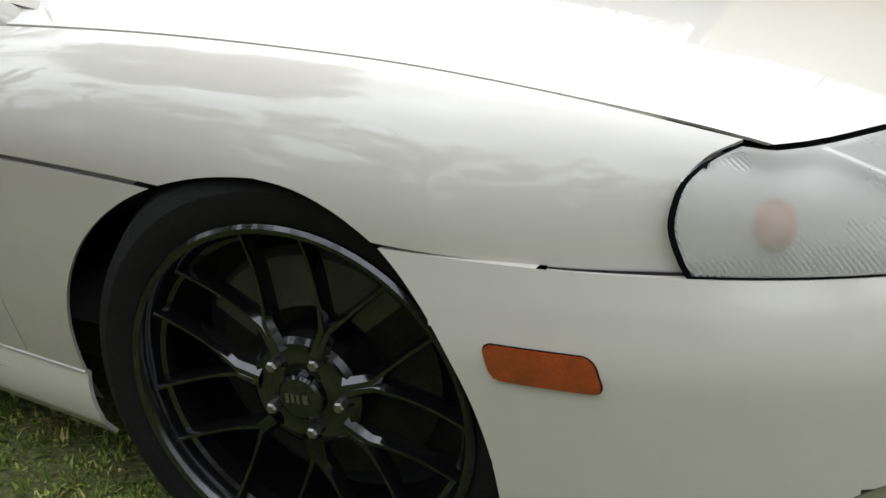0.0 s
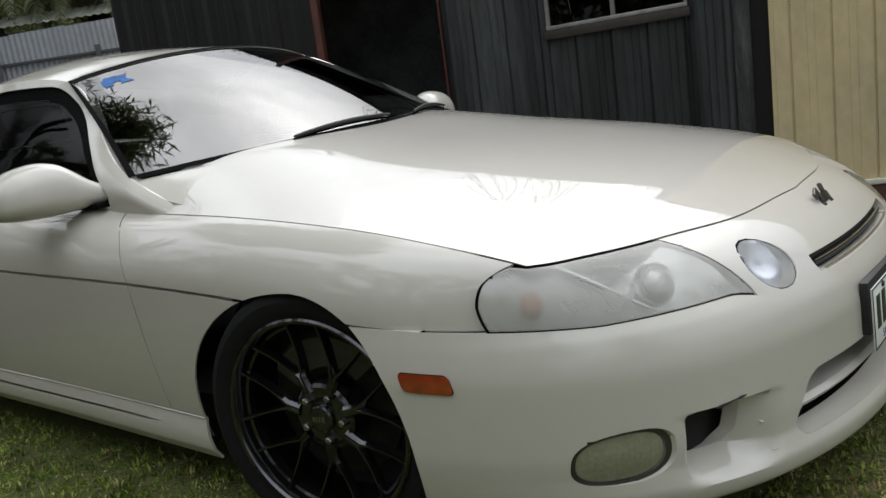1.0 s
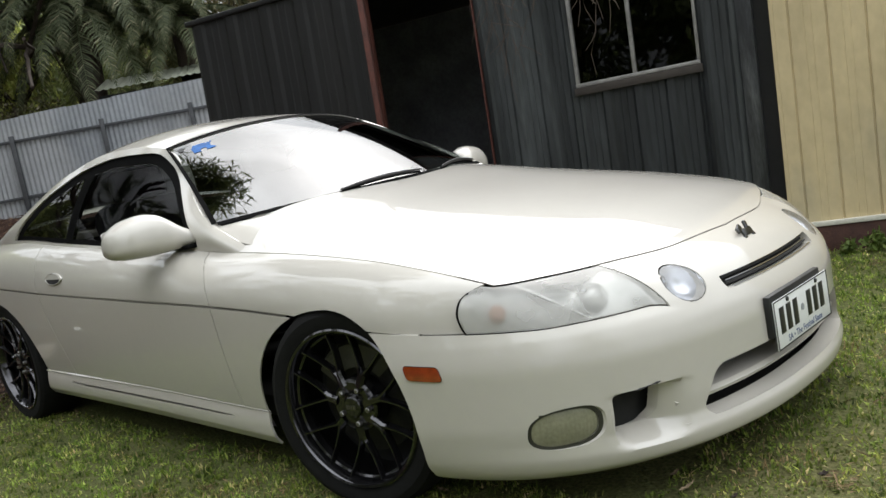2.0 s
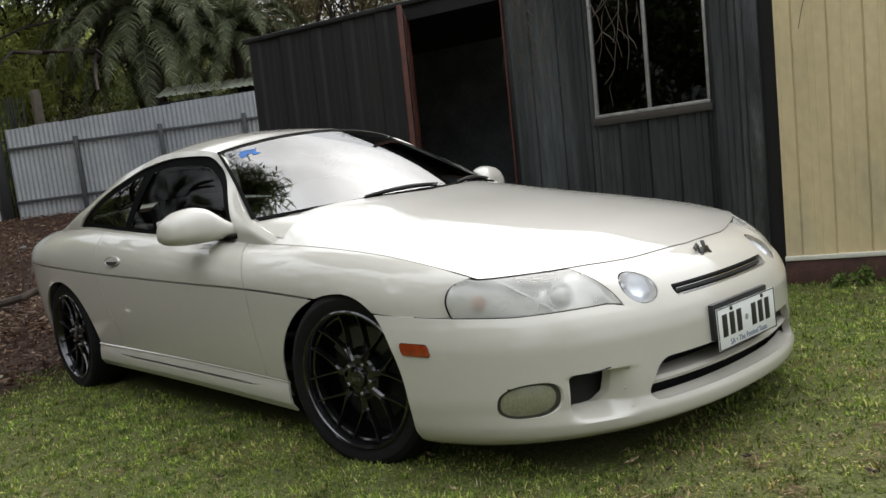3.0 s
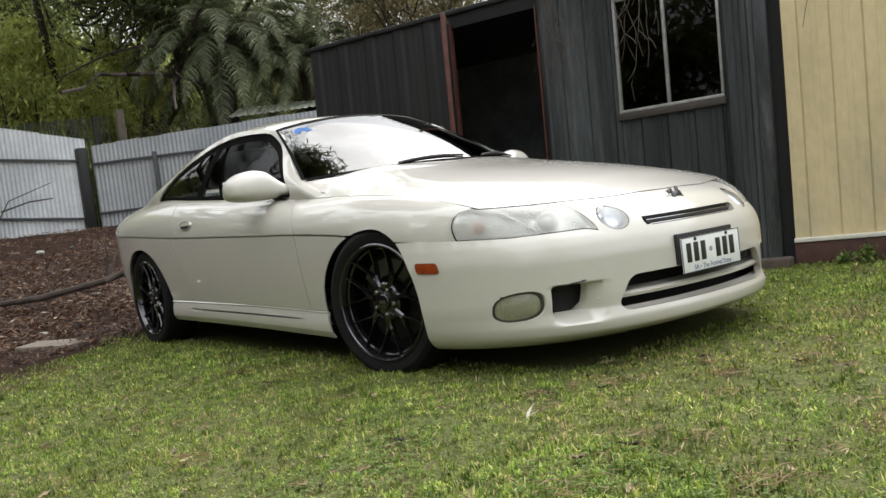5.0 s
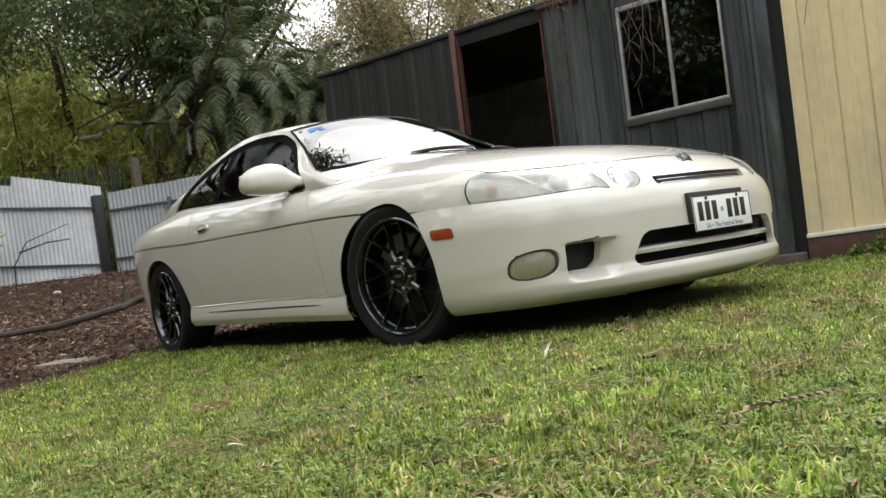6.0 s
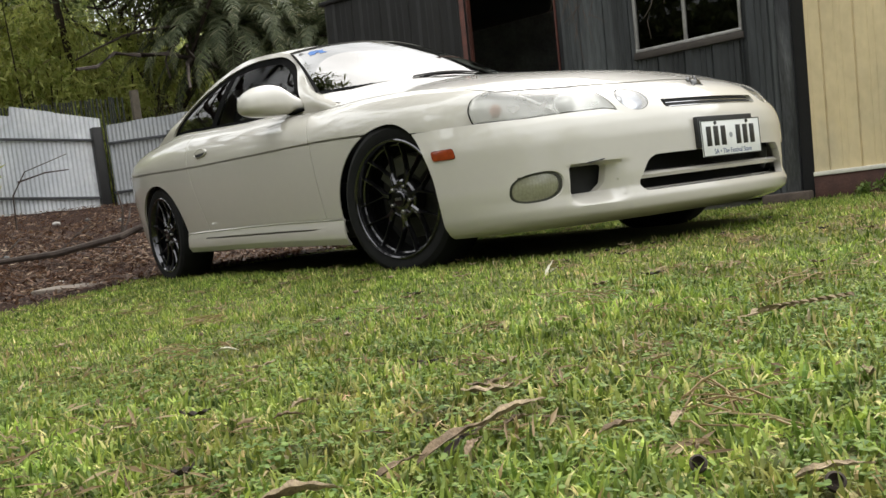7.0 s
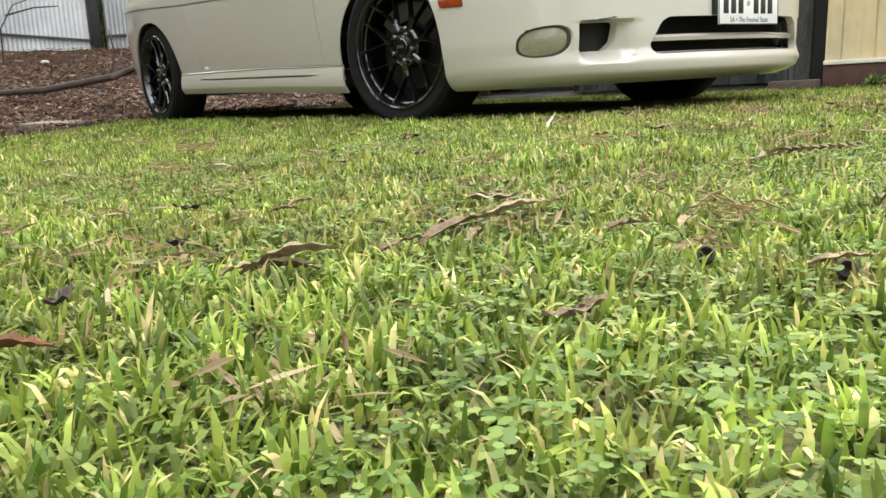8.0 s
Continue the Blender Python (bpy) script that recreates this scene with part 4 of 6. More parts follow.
# inner lamps of the nose
oval = sheet(nose_point, steps(-60, 0, 110), [1 + i / 30 for i in range(31)])
bowl = oval.copy()
carve(oval, lambda p: 0.94 - (inner_lamp(p) + 1))
carve(bowl, lambda p: 1.05 - (inner_lamp(p) + 1))
for v in bowl.verts:
    r = min(1.0, inner_lamp(v.co) + 1)
    v.co -= Vector((0.75, -0.35, 0.5)).normalized() * (0.012 + 0.045 * (1 - r * r))
ringlet = sheet(nose_point, steps(-60, 0, 110), [1 + i / 30 for i in range(31)])
carve(carve(ringlet, lambda p: 1.0 - (inner_lamp(p) + 1)), lambda p: inner_lamp(p) + 0.07)
for v in ringlet.verts:
    v.co -= Vector((0.7, 0, 0.5)) * 0.003
BOWL = material("bright_lamp_bowl", (0.8, 0.81, 0.83), 0.22, 0.6, vary=0.06, scale=20)
for m in (False, True):
    pick = mirrored if m else (lambda b: b.copy())
    o = part("inner_headlight", flange(pick(oval), 0.008), CLEARLENS, car, "small slanted oval lamp")
    o.visible_shadow = False
    part("reflector", pick(bowl), BOWL, o)
    part("lamp_seal", pick(ringlet), SEAL, o)
    bulb = turned(((0.0, 0.0), (0.014, -0.004), (0.022, -0.02), (0.024, -0.05)), 24, Matrix.Translation((0.815, 0.392 if m else -0.392, 0.566)) @ Matrix.Rotation(radians(70), 4, "Y"))
    part("projector", bulb, CHROME, o)
oval.free(), bowl.free()

fogs = sheet(lambda b, z: ring_point(b, z), steps(-75, -35, 180), steps(0.2, 0.36, 36))
haze = material("hazed_yellow_lens", (0.24, 0.235, 0.165), 0.25, 0.0, vary=0.2, scale=14, coat=1.0)
lamp = carve(fogs.copy(), lambda p: -0.13 - fog(p))
for v in lamp.verts:
    v.co.x -= 0.006 + 0.012 * max(0, fog(v.co) + 1) ** 2 - 0.0004 * math.sin(2 * math.pi * v.co.y / 0.007)
ringed = carve(carve(fogs, lambda p: 0.02 - fog(p)), lambda p: fog(p) + 0.14)
for v in ringed.verts:
    v.co.x -= 0.010
for m in (False, True):
    pick = mirrored if m else (lambda b: b.copy())
    o = part("fog_lamp", flange(pick(lamp), 0.01), haze, car, "round fog lamp with yellowed ribbed glass")
    part("lamp_ring", pick(ringed), material("fog_ring_grey", (0.035, 0.035, 0.025), 0.5), o)
lamp.free(), ringed.free()


def marker_zone(p):
    a, b = abs(p.x - 0.360 + 0.30 * (p.z - 0.452)) - 0.056 + 0.011, abs(p.z - 0.450 + 0.03 * (p.x - 0.328)) - 0.0185 + 0.011
    return 0.011 - math.hypot(max(a, 0), max(b, 0)) - min(max(a, b), 0)


mk = carve(sheet(lambda b, z: ring_point(b, z), steps(-88, -60, 90), steps(0.42, 0.48, 30)), marker_zone)
for v in mk.verts:
    v.co += v.normal * 0.004
both("side_marker", flange(mk, 0.008), AMBER, "amber side marker lamp")
rim_mk = carve(sheet(lambda b, z: ring_point(b, z), steps(-88, -60, 90), steps(0.42, 0.48, 30)), lambda p: marker_zone(p) + 0.0015)
for v in rim_mk.verts:
    v.co += v.normal * 0.0012
both("marker_seal", rim_mk, SEAL)

# grille with slats
for z, h, mt, lb in ((0.5455, 0.0022, CHROME, "chrome strip"), (0.5305, 0.0022, CHROME, "chrome strip"), (0.5155, 0.0022, CHROME, "chrome strip")):
    pts = [nose_at(y, z) - Vector((0.004 if z != 0.5305 else 0.010, 0, 0)) for y in steps(-0.262, 0.262, 20)]
    bm = tube(bmesh.new(), pts, [h] * len(pts), 6)
    part("grille_slat", bm, mt, car, lb)
for z in (0.523, 0.538):
    pts = [nose_at(y, z) - Vector((0.014, 0, 0)) for y in steps(-0.265, 0.265, 20)]
    part("grille_slat", tube(bmesh.new(), pts, [0.0035] * len(pts), 6), BLACK, car)
back = sheet(lambda y, z: nose_at(y, z) - Vector((0.026, 0, 0)), steps(-0.29, 0.29, 16), (0.507, 0.53, 0.555))
part("grille_back", back, DARK, car)
# bar across the mouth
bar = [Vector((ring_point(b, 0.277).x - 0.035, ring_point(b, 0.277).y, 0.277)) for b in steps(-33, 33, 24)]
bm = bmesh.new()
rows = [[bm.verts.new(p + Vector(o)) for o in ((-0.065, 0, 0.019), (-0.03, 0, 0.016), (0.008, 0, 0.011), (0.020, 0, 0.002), (0.010, 0, -0.010), (-0.05, 0, -0.012))] for p in bar]
for a, b in zip(rows, rows[1:]):
    for i in range(5):
        bm.faces.new((a[i], b[i], b[i + 1], a[i + 1]))
bmesh.ops.recalc_face_normals(bm, faces=bm.faces[:])
part("mouth_bar", bm, PAINT, car, "pearl white bar across the mouth")
# scuffed crack above the side intake
pts = [ring_point(b, 0.345 + 0.008 * t) + Vector((0.001, 0, 0)) for b, t in zip(steps(-41.5, -36.5, 6), steps(0, 1, 6))]
part("crack", tube(bmesh.new(), pts, (0.001, 0.003, 0.002, 0.0016, 0.0014, 0.003, 0.001), 6), BLACK, car, "dark scuffed crack in the bumper")
# badge, plain shape
bm = bmesh.new()
c = nose_at(0.0, 0.606)
lie = Matrix.Translation(c + Vector((0.003, 0, 0.003))) @ Matrix.Rotation(radians(62), 4, "Y") @ Matrix.Scale(1.3, 4)
for a, b, w, h, r in ((0, 0, 0.018, 0.044, 0), (-0.012, -0.026, 0.014, 0.024, 25), (-0.014, 0.010, 0.022, 0.012, -15), (0.014, -0.020, 0.012, 0.014, -20), (0.014, 0.018, 0.012, 0.016, 20)):
    box(bm, (-w / 2, -h / 2, -0.002), (w / 2, h / 2, 0.004), lie @ pose(a, b, 0, 0, 0, r), 0.002)
part("badge", bm, material("dark_chrome", (0.1, 0.1, 0.1), 0.25, 1.0), car, "small dark chrome badge")

# number plate
bm = bmesh.new()
box(bm, (0.972, -0.197, 0.35), (0.990, 0.150, 0.464), None, 0.003)
part("plate_holder", bm, BLACK, car)
bm = bmesh.new()
box(bm, (0.9905, -0.186, 0.313), (0.9945, 0.186, 0.447), None, 0.0015)
plate = part("number_plate", bm, PLATE, car, "white plate with black bars for characters")
for lo, hi in (((-0.186, 0.313), (0.186, 0.3165)), ((-0.186, 0.4435), (0.186, 0.447)), ((-0.186, 0.3165), (-0.1825, 0.4435)), ((0.1825, 0.3165), (0.186, 0.4435))):
    bm = bmesh.new()
    box(bm, (0.9946, lo[0], lo[1]), (0.9956, hi[0], hi[1]))
    part("plate_border", bm, INK, plate)
for y in (-0.143, -0.098, -0.053, 0.042, 0.087, 0.132):
    bm = bmesh.new()
    box(bm, (0.9945, y - 0.015, 0.352), (0.9956, y + 0.015, 0.424), None, 0.0003)
    part("character_bar", bm, INK, plate)
bm = turned(((0.0, 0.001), (0.010, 0.001), (0.010, 0)), 24, Matrix.Translation((0.9946, -0.006, 0.388)) @ Matrix.Rotation(radians(90), 4, "Y"))
part("crest", bm, material("crest_grey", (0.3, 0.32, 0.34), 0.5), plate)
for y in (-0.10, 0.10):
    bm = turned(((0.0, 0.004), (0.006, 0.004), (0.007, 0.0)), 12, Matrix.Translation((0.9946, y, 0.436)) @ Matrix.Rotation(radians(90), 4, "Y"))
    part("screw", bm, INK, plate)


def lettering(text, size, at, mat, parent):
    """Flat raised letters on the y-z plane that face the nose."""
    cu = bpy.data.curves.new("lettering", "FONT")
    cu.body, cu.size, cu.extrude, cu.align_x = text, size, 0.0004, "CENTER"
    tmp = new("lettering", cu)
    bpy.context.view_layer.update()
    me = bpy.data.meshes.new_from_object(tmp.evaluated_get(bpy.context.evaluated_depsgraph_get()))
    bpy.data.objects.remove(tmp)
    me.transform(Matrix.Translation(at) @ Matrix.Rotation(radians(90), 4, "Z") @ Matrix.Rotation(radians(90), 4, "X"))
    me.materials.clear()
    me.materials.append(mat)
    ob = new("lettering", me)
    ob.parent = parent
    ob.matrix_parent_inverse = parent.matrix_world.inverted()
    return tagged(ob, "small blue slogan lettering")


lettering("SA \u2022 The Festival State", 0.026, (0.9948, 0.0, 0.322), INKBLUE, plate)


# door mirrors
mir_c = key((-1.024, -1.0), (-0.9, -0.985), (-0.8, -0.945), (-0.725, -0.905))
mir_r = key((-1.024, 0.004), (-1.015, 0.04), (-0.99, 0.067), (-0.94, 0.088), (-0.88, 0.094), (-0.83, 0.086), (-0.78, 0.066), (-0.75, 0.06), (-0.725, 0.062))
mir_lo = key((-1.024, 0.866), (-1.015, 0.838), (-0.99, 0.823), (-0.94, 0.814), (-0.88, 0.811), (-0.80, 0.815), (-0.725, 0.822))
mir_hi = key((-1.024, 0.874), (-1.015, 0.906), (-0.99, 0.934), (-0.94, 0.958), (-0.88, 0.966), (-0.84, 0.958), (-0.80, 0.930), (-0.77, 0.902), (-0.745, 0.884), (-0.725, 0.876))


def mirror_point(y, a):
    """A teardrop housing that tapers into its foot on the door."""
    c, s = math.cos(a), math.sin(a)
    mid = mir_lo(y) + 0.36 * (mir_hi(y) - mir_lo(y))
    up = (mir_hi(y) - mid) if s > 0 else (mid - mir_lo(y))
    x = mir_c(y) + mir_r(y) * math.copysign(abs(c) ** 0.85, c)
    return Vector((max(x, -1.052 + 0.2 * (x + 1.052)) if x < -1.052 else x, y, mid + up * math.copysign(abs(s) ** 0.85, s)))


ys = [-1.024, -1.02, -1.015, -1.008, -1.0, -0.99] + steps(-0.975, -0.725, 22)
housing = sheet(mirror_point, ys, steps(0, 2 * math.pi, 40))
bmesh.ops.remove_doubles(housing, verts=housing.verts[:], dist=0.0003)
bmesh.ops.holes_fill(housing, edges=[e for e in housing.edges if e.is_boundary], sides=60)
bmesh.ops.recalc_face_normals(housing, faces=housing.faces[:])
for a, b in zip(both("mirror", housing, PAINT, "pearl white door mirror"), (1, -1)):
    g = sheet(lambda u, v: Vector((-1.064, b * (-0.905 + 0.09 * u), 0.886 + 0.05 * v * (1 - 0.25 * u * u))), steps(-1, 1, 10), steps(-1, 1, 6), flip=b < 0)
    part("mirror_glass", g, CHROME, a)
    foot = bmesh.new()
    box(foot, (-0.965, -0.79, 0.812), (-0.845, -0.70, 0.826), None, 0.005)
    if b < 0:
        foot = mirrored(foot)
    part("mirror_foot", foot, SEAL, a, "black rubber mirror foot")

# door handles
HX, HZ = -1.877, 0.747
hv = min(steps(0, 1, 400), key=lambda v: abs(side_point(HX, v).z - HZ))
hp, hn = side_point(HX, hv), (side_point(HX + 0.01, hv) - side_point(HX - 0.01, hv)).cross(side_point(HX, hv + 0.02) - side_point(HX, hv - 0.02)).normalized()
hn = hn if hn.y < 0 else -hn
hu = Vector((1, 0, 0))
hw = hu.cross(hn).normalized()
hw = hw if hw.z > 0 else -hw


def handle_bm(profile):
    """A flat oval turned profile laid on the door skin."""
    bm = turned(profile, 48)
    for v in bm.verts:
        v.co = hp + hu * (v.co.x * 1.75) + hw * (v.co.y * 0.52) + hn * v.co.z
    bmesh.ops.recalc_face_normals(bm, faces=bm.faces[:])
    return bm


below = lambda p: -(p - hp).dot(hw) - 0.002
for sgn, d in ((-1, doors[0]), (1, doors[1])):
    pick = mirrored if sgn > 0 else (lambda q: q)
    h = part("handle", pick(handle_bm(((0.051, 0.0), (0.050, 0.006), (0.046, 0.0075), (0.0435, 0.003)))), PAINT, d, "flush oval door handle")
    # flat near-black half-oval paints in the shaded hollow under the flap
    part("recess", pick(carve(handle_bm(((0.0, 0.0035), (0.0445, 0.0035))), below)), DARK, h)
    part("flap", pick(carve(handle_bm(((0.0, 0.0065), (0.040, 0.0060), (0.042, 0.003))), lambda p: -below(p))), PAINT, h)

# wipers
for n0, n1, w1 in ((-0.42, 0.12, 0.10), (0.30, 0.80, 0.12)):
    pts = [screen_point(n0 + (n1 - n0) * t, 0.0 + (w1 - 0.05) * t * (1 - t) * 1.6 + 0.015 * t) + Vector((0.012, 0, 0.014)) for t in steps(0, 1, 10)]
    w = part("wiper", tube(bmesh.new(), pts, [0.004 + 0.003 * math.sin(math.pi * i / 10) for i in range(11)], 8), BLACK, car, "black wiper at rest")
    part("wiper_blade", tube(bmesh.new(), [p - Vector((0.006, 0, 0.009)) for p in pts], [0.004] * 11, 6), SEAL, w)

# interior
def seat(y):
    bm = bmesh.new()
    box(bm, (-1.72, y - 0.25, 0.32), (-1.2, y + 0.25, 0.52), None, 0.06)
    s = part("seat", bm, FABRIC, car, "charcoal front seat")
    bm = bmesh.new()
    box(bm, (-0.09, -0.25, 0), (0.09, 0.25, 0.56), pose(-1.74, y, 0.48, 0, -20, 0), 0.06)
    part("seat_back", bm, FABRIC, s)
    bm = bmesh.new()
    box(bm, (-0.05, -0.13, 0), (0.05, 0.13, 0.16), pose(-1.93, y, 1.0, 0, -12, 0), 0.035)
    part("headrest", bm, FABRIC, s)


seat(-0.37), seat(0.37)
bm = bmesh.new()
box(bm, (-2.6, -0.6, 0.4), (-2.3, 0.6, 0.86), pose(0, 0, 0), 0.07)
part("rear_bench", bm, FABRIC, car)
bm = bmesh.new()
box(bm, (-1.12, -0.68, 0.45), (-0.78, 0.68, 0.84), None, 0.05)
part("dashboard", bm, FABRIC, car)
bm = turned(((0.17, 0.012), (0.182, 0.0), (0.17, -0.012), (0.158, 0.0), (0.17, 0.012)), 32, Matrix.Translation((-1.24, -0.37, 0.78)) @ Matrix.Rotation(radians(65), 4, "Y"))
part("steering_wheel", bm, BLACK, car)
bm = bmesh.new()
box(bm, (-1.29, -0.11, 1.135), (-1.265, 0.11, 1.195), None, 0.012)
part("rear_view_mirror", bm, BLACK, car)
bm = bmesh.new()
box(bm, (-2.2, -0.5, 0.26), (-1.0, 0.5, 0.3), None, 0.01)
part("cabin_floor", bm, FABRIC, car)
lining = sheet(lambda s, n: roof_point(s, n) - Vector((0, 0, 0.03)), steps(0, 1, 12), steps(-0.97, 0.97, 14))
part("headlining", lining, FABRIC, car)
trim = carve(sheet(side_point, steps(-2.3, -0.62, 30), steps(-0.8, 0.97, 12)), lambda p: p.z - 0.3)
for v in trim.verts:
    v.co.y += 0.06
both("door_trim", trim, FABRIC)


# ---- plants behind the fence and round the yard ----
def leaf_material(name, a, b, dry=(0.10, 0.08, 0.03), patch=0.0):
    """Leaf tones that differ from leaf to leaf, with light shining through."""
    m = bpy.data.materials.new(name)
    m.use_nodes = True
    n, l = m.node_tree.nodes, m.node_tree.links
    out = n["Material Output"]
    p = n["Principled BSDF"]
    g = n.new("ShaderNodeNewGeometry")
    r = n.new("ShaderNodeValToRGB")
    r.color_ramp.elements[0].color, r.color_ramp.elements[1].color = (*a, 1), (*dry, 1)
    r.color_ramp.elements[1].position = 1.0
    e = r.color_ramp.elements.new(0.85)
    e.color = (*b, 1)
    l.new(g.outputs["Random Per Island"], r.inputs[0])
    tone = r.outputs[0]
    if patch:
        tc = n.new("ShaderNodeTexCoord")
        for size, lo, hi in ((2.3, (0.80, 0.72, 0.64), (1.28, 1.24, 1.15)), (17.0, (0.45, 0.48, 0.45), (1.42, 1.40, 1.3))):
            nz, rp, mu = n.new("ShaderNodeTexNoise"), n.new("ShaderNodeValToRGB"), n.new("ShaderNodeMixRGB")
            nz.inputs["Scale"].default_value, nz.inputs["Detail"].default_value = size, 3.0
            l.new(tc.outputs["Object"], nz.inputs["Vector"])
            l.new(nz.outputs[0], rp.inputs[0])
            rp.color_ramp.elements[0].position, rp.color_ramp.elements[1].position = 0.36, 0.64
            rp.color_ramp.elements[0].color, rp.color_ramp.elements[1].color = (*lo, 1), (*hi, 1)
            mu.blend_type, mu.inputs[0].default_value = "MULTIPLY", patch
            l.new(tone, mu.inputs[1])
            l.new(rp.outputs[0], mu.inputs[2])
            tone = mu.outputs[0]
        # worn, dried-out patches of two sizes
        for size, a0, a1, most in ((1.1, 0.52, 0.68, 0.6), (6.0, 0.56, 0.68, 0.75)):
            nz, rg, mu = n.new("ShaderNodeTexNoise"), n.new("ShaderNodeMapRange"), n.new("ShaderNodeMixRGB")
            nz.inputs["Scale"].default_value, nz.inputs["Detail"].default_value = size, 4.0
            l.new(tc.outputs["Object"], nz.inputs["Vector"])
            for q, val in zip(("From Min", "From Max", "To Min", "To Max"), (a0, a1, 0.0, most)):
                rg.inputs[q].default_value = val
            l.new(nz.outputs[0], rg.inputs["Value"])
            l.new(rg.outputs[0], mu.inputs[0])
            dryer = n.new("ShaderNodeMixRGB")
            dryer.blend_type, dryer.inputs[0].default_value, dryer.inputs[2].default_value = "MULTIPLY", 1.0, (1.05, 0.76, 1.15, 1)
            l.new(tone, dryer.inputs[1])
            l.new(tone, mu.inputs[1])
            l.new(dryer.outputs[0], mu.inputs[2])
            tone = mu.outputs[0]
    l.new(tone, p.inputs["Base Color"])
    p.inputs["Roughness"].default_value, p.inputs["Specular IOR Level"].default_value = 0.55, 0.3
    t, mx = n.new("ShaderNodeBsdfTranslucent"), n.new("ShaderNodeMixShader")
    l.new(tone, t.inputs["Color"])
    mx.inputs[0].default_value = 0.35
    l.new(p.outputs[0], mx.inputs[1])
    l.new(t.outputs[0], mx.inputs[2])
    l.new(mx.outputs[0], out.inputs["Surface"])
    return m


BARK = material("grey_brown_bark", (0.06, 0.043, 0.034), 0.9, vary=0.35, scale=14, bump=0.6, bump_scale=30)
TWIG = material("dry_twig", (0.095, 0.07, 0.058), 0.85, vary=0.3, scale=20)
LEAF_OLIVE = leaf_material("olive_leaves", (0.27, 0.33, 0.08), (0.55, 0.56, 0.18))
LEAF_DARK = leaf_material("dark_leaves", (0.09, 0.12, 0.04), (0.25, 0.285, 0.10))
LEAF_PALE = leaf_material("pale_dry_leaves", (0.16, 0.15, 0.07), (0.26, 0.22, 0.11), (0.3, 0.22, 0.12))
LEAF_PALM = leaf_material("palm_leaflets", (0.05, 0.068, 0.030), (0.18, 0.20, 0.11), (0.32, 0.3, 0.19))
CLUMP = leaf_material("weed_leaves", (0.06, 0.10, 0.02), (0.16, 0.22, 0.05))
LEAF_SCRUB = leaf_material("scrub_leaves", (0.05, 0.05, 0.02), (0.1, 0.09, 0.04), (0.3, 0.27, 0.2))


def leaf_cloud(centres, spread, count, size, rng, droop=0.0, slim=0.35):
    """Verts and faces of small pointed leaves in clumps round the given centres."""
    c = np.array(centres)
    k = rng.integers(0, len(c), count)
    p = c[k, :3] + rng.normal(0, 1, (count, 3)) * spread * c[k, 3:4]
    d = rng.normal(0, 1, (count, 3))
    d[:, 2] -= droop
    d /= np.linalg.norm(d, axis=1)[:, None]
    w = np.cross(d, rng.normal(0, 1, (count, 3)))
    w /= np.linalg.norm(w, axis=1)[:, None] + 1e-9
    ln = size * rng.uniform(0.6, 1.4, count)[:, None]
    v = np.stack([p, p + d * ln * 0.45 + w * ln * slim * 0.5, p + d * ln, p + d * ln * 0.5 - w * ln * slim * 0.5], 1).reshape(-1, 3)
    f = np.arange(count * 4).reshape(-1, 4)
    return v.tolist(), f.tolist()


def grow(bm, at, way, length, radius, depth, rng, tips, bend=0.35, kids=3):
    """Limbs that fork; tips collects the ends."""
    pts, p, d = [Vector(at)], Vector(at), Vector(way).normalized()
    for i in range(4):
        d = (d + Vector(rng.normal(0, bend * 0.3, 3).tolist())).normalized()
        p = p + d * length / 4
        pts.append(p.copy())
    tube(bm, pts, [radius * (1 - 0.11 * i) for i in range(5)], 7 if depth > 1 else 5)
    if depth == 0:
        tips.append((*p, 1.0))
        return
    for _ in range(kids):
        nd = (d + Vector(rng.normal(0, bend, 3).tolist()) + Vector((0, 0, 0.12))).normalized()
        grow(bm, pts[int(rng.integers(2, 5))], nd, length * rng.uniform(0.6, 0.85), radius * 0.55, depth - 1, rng, tips, bend, kids)
    if depth <= 1:
        tips.append((*p, 1.0))


def tree(name, at, way, height, radius, depth, leaves, size, spread, mat, seed, label, droop=0.4, bend=0.5, kids=3, slim=0.35, lowest=0.0, crown=None, clumps=70):
    rng = np.random.default_rng(seed)
    t = base(name, at, label, "tree", "trees round the yard")
    bm, tips = bmesh.new(), []
    grow(bm, at, way, height, radius, depth, rng, tips, bend, kids)
    part("trunk", bm, BARK, t)
    tips = [q for q in tips if q[2] > lowest] or tips
    if crown:
        tips = [(*(np.array(crown[0]) + rng.uniform(-1, 1, 3) * np.array(crown[1])), rng.uniform(0.6, 1.2)) for _ in range(clumps)]
    v, f = leaf_cloud(tips, spread, leaves, size, rng, droop, slim)
    me = bpy.data.meshes.new("crown")
    me.from_pydata(v, [], f)
    me.materials.append(mat)
    o = new("crown", me)
    o.parent, o.matrix_parent_inverse = t, t.matrix_world.inverted()
    return t


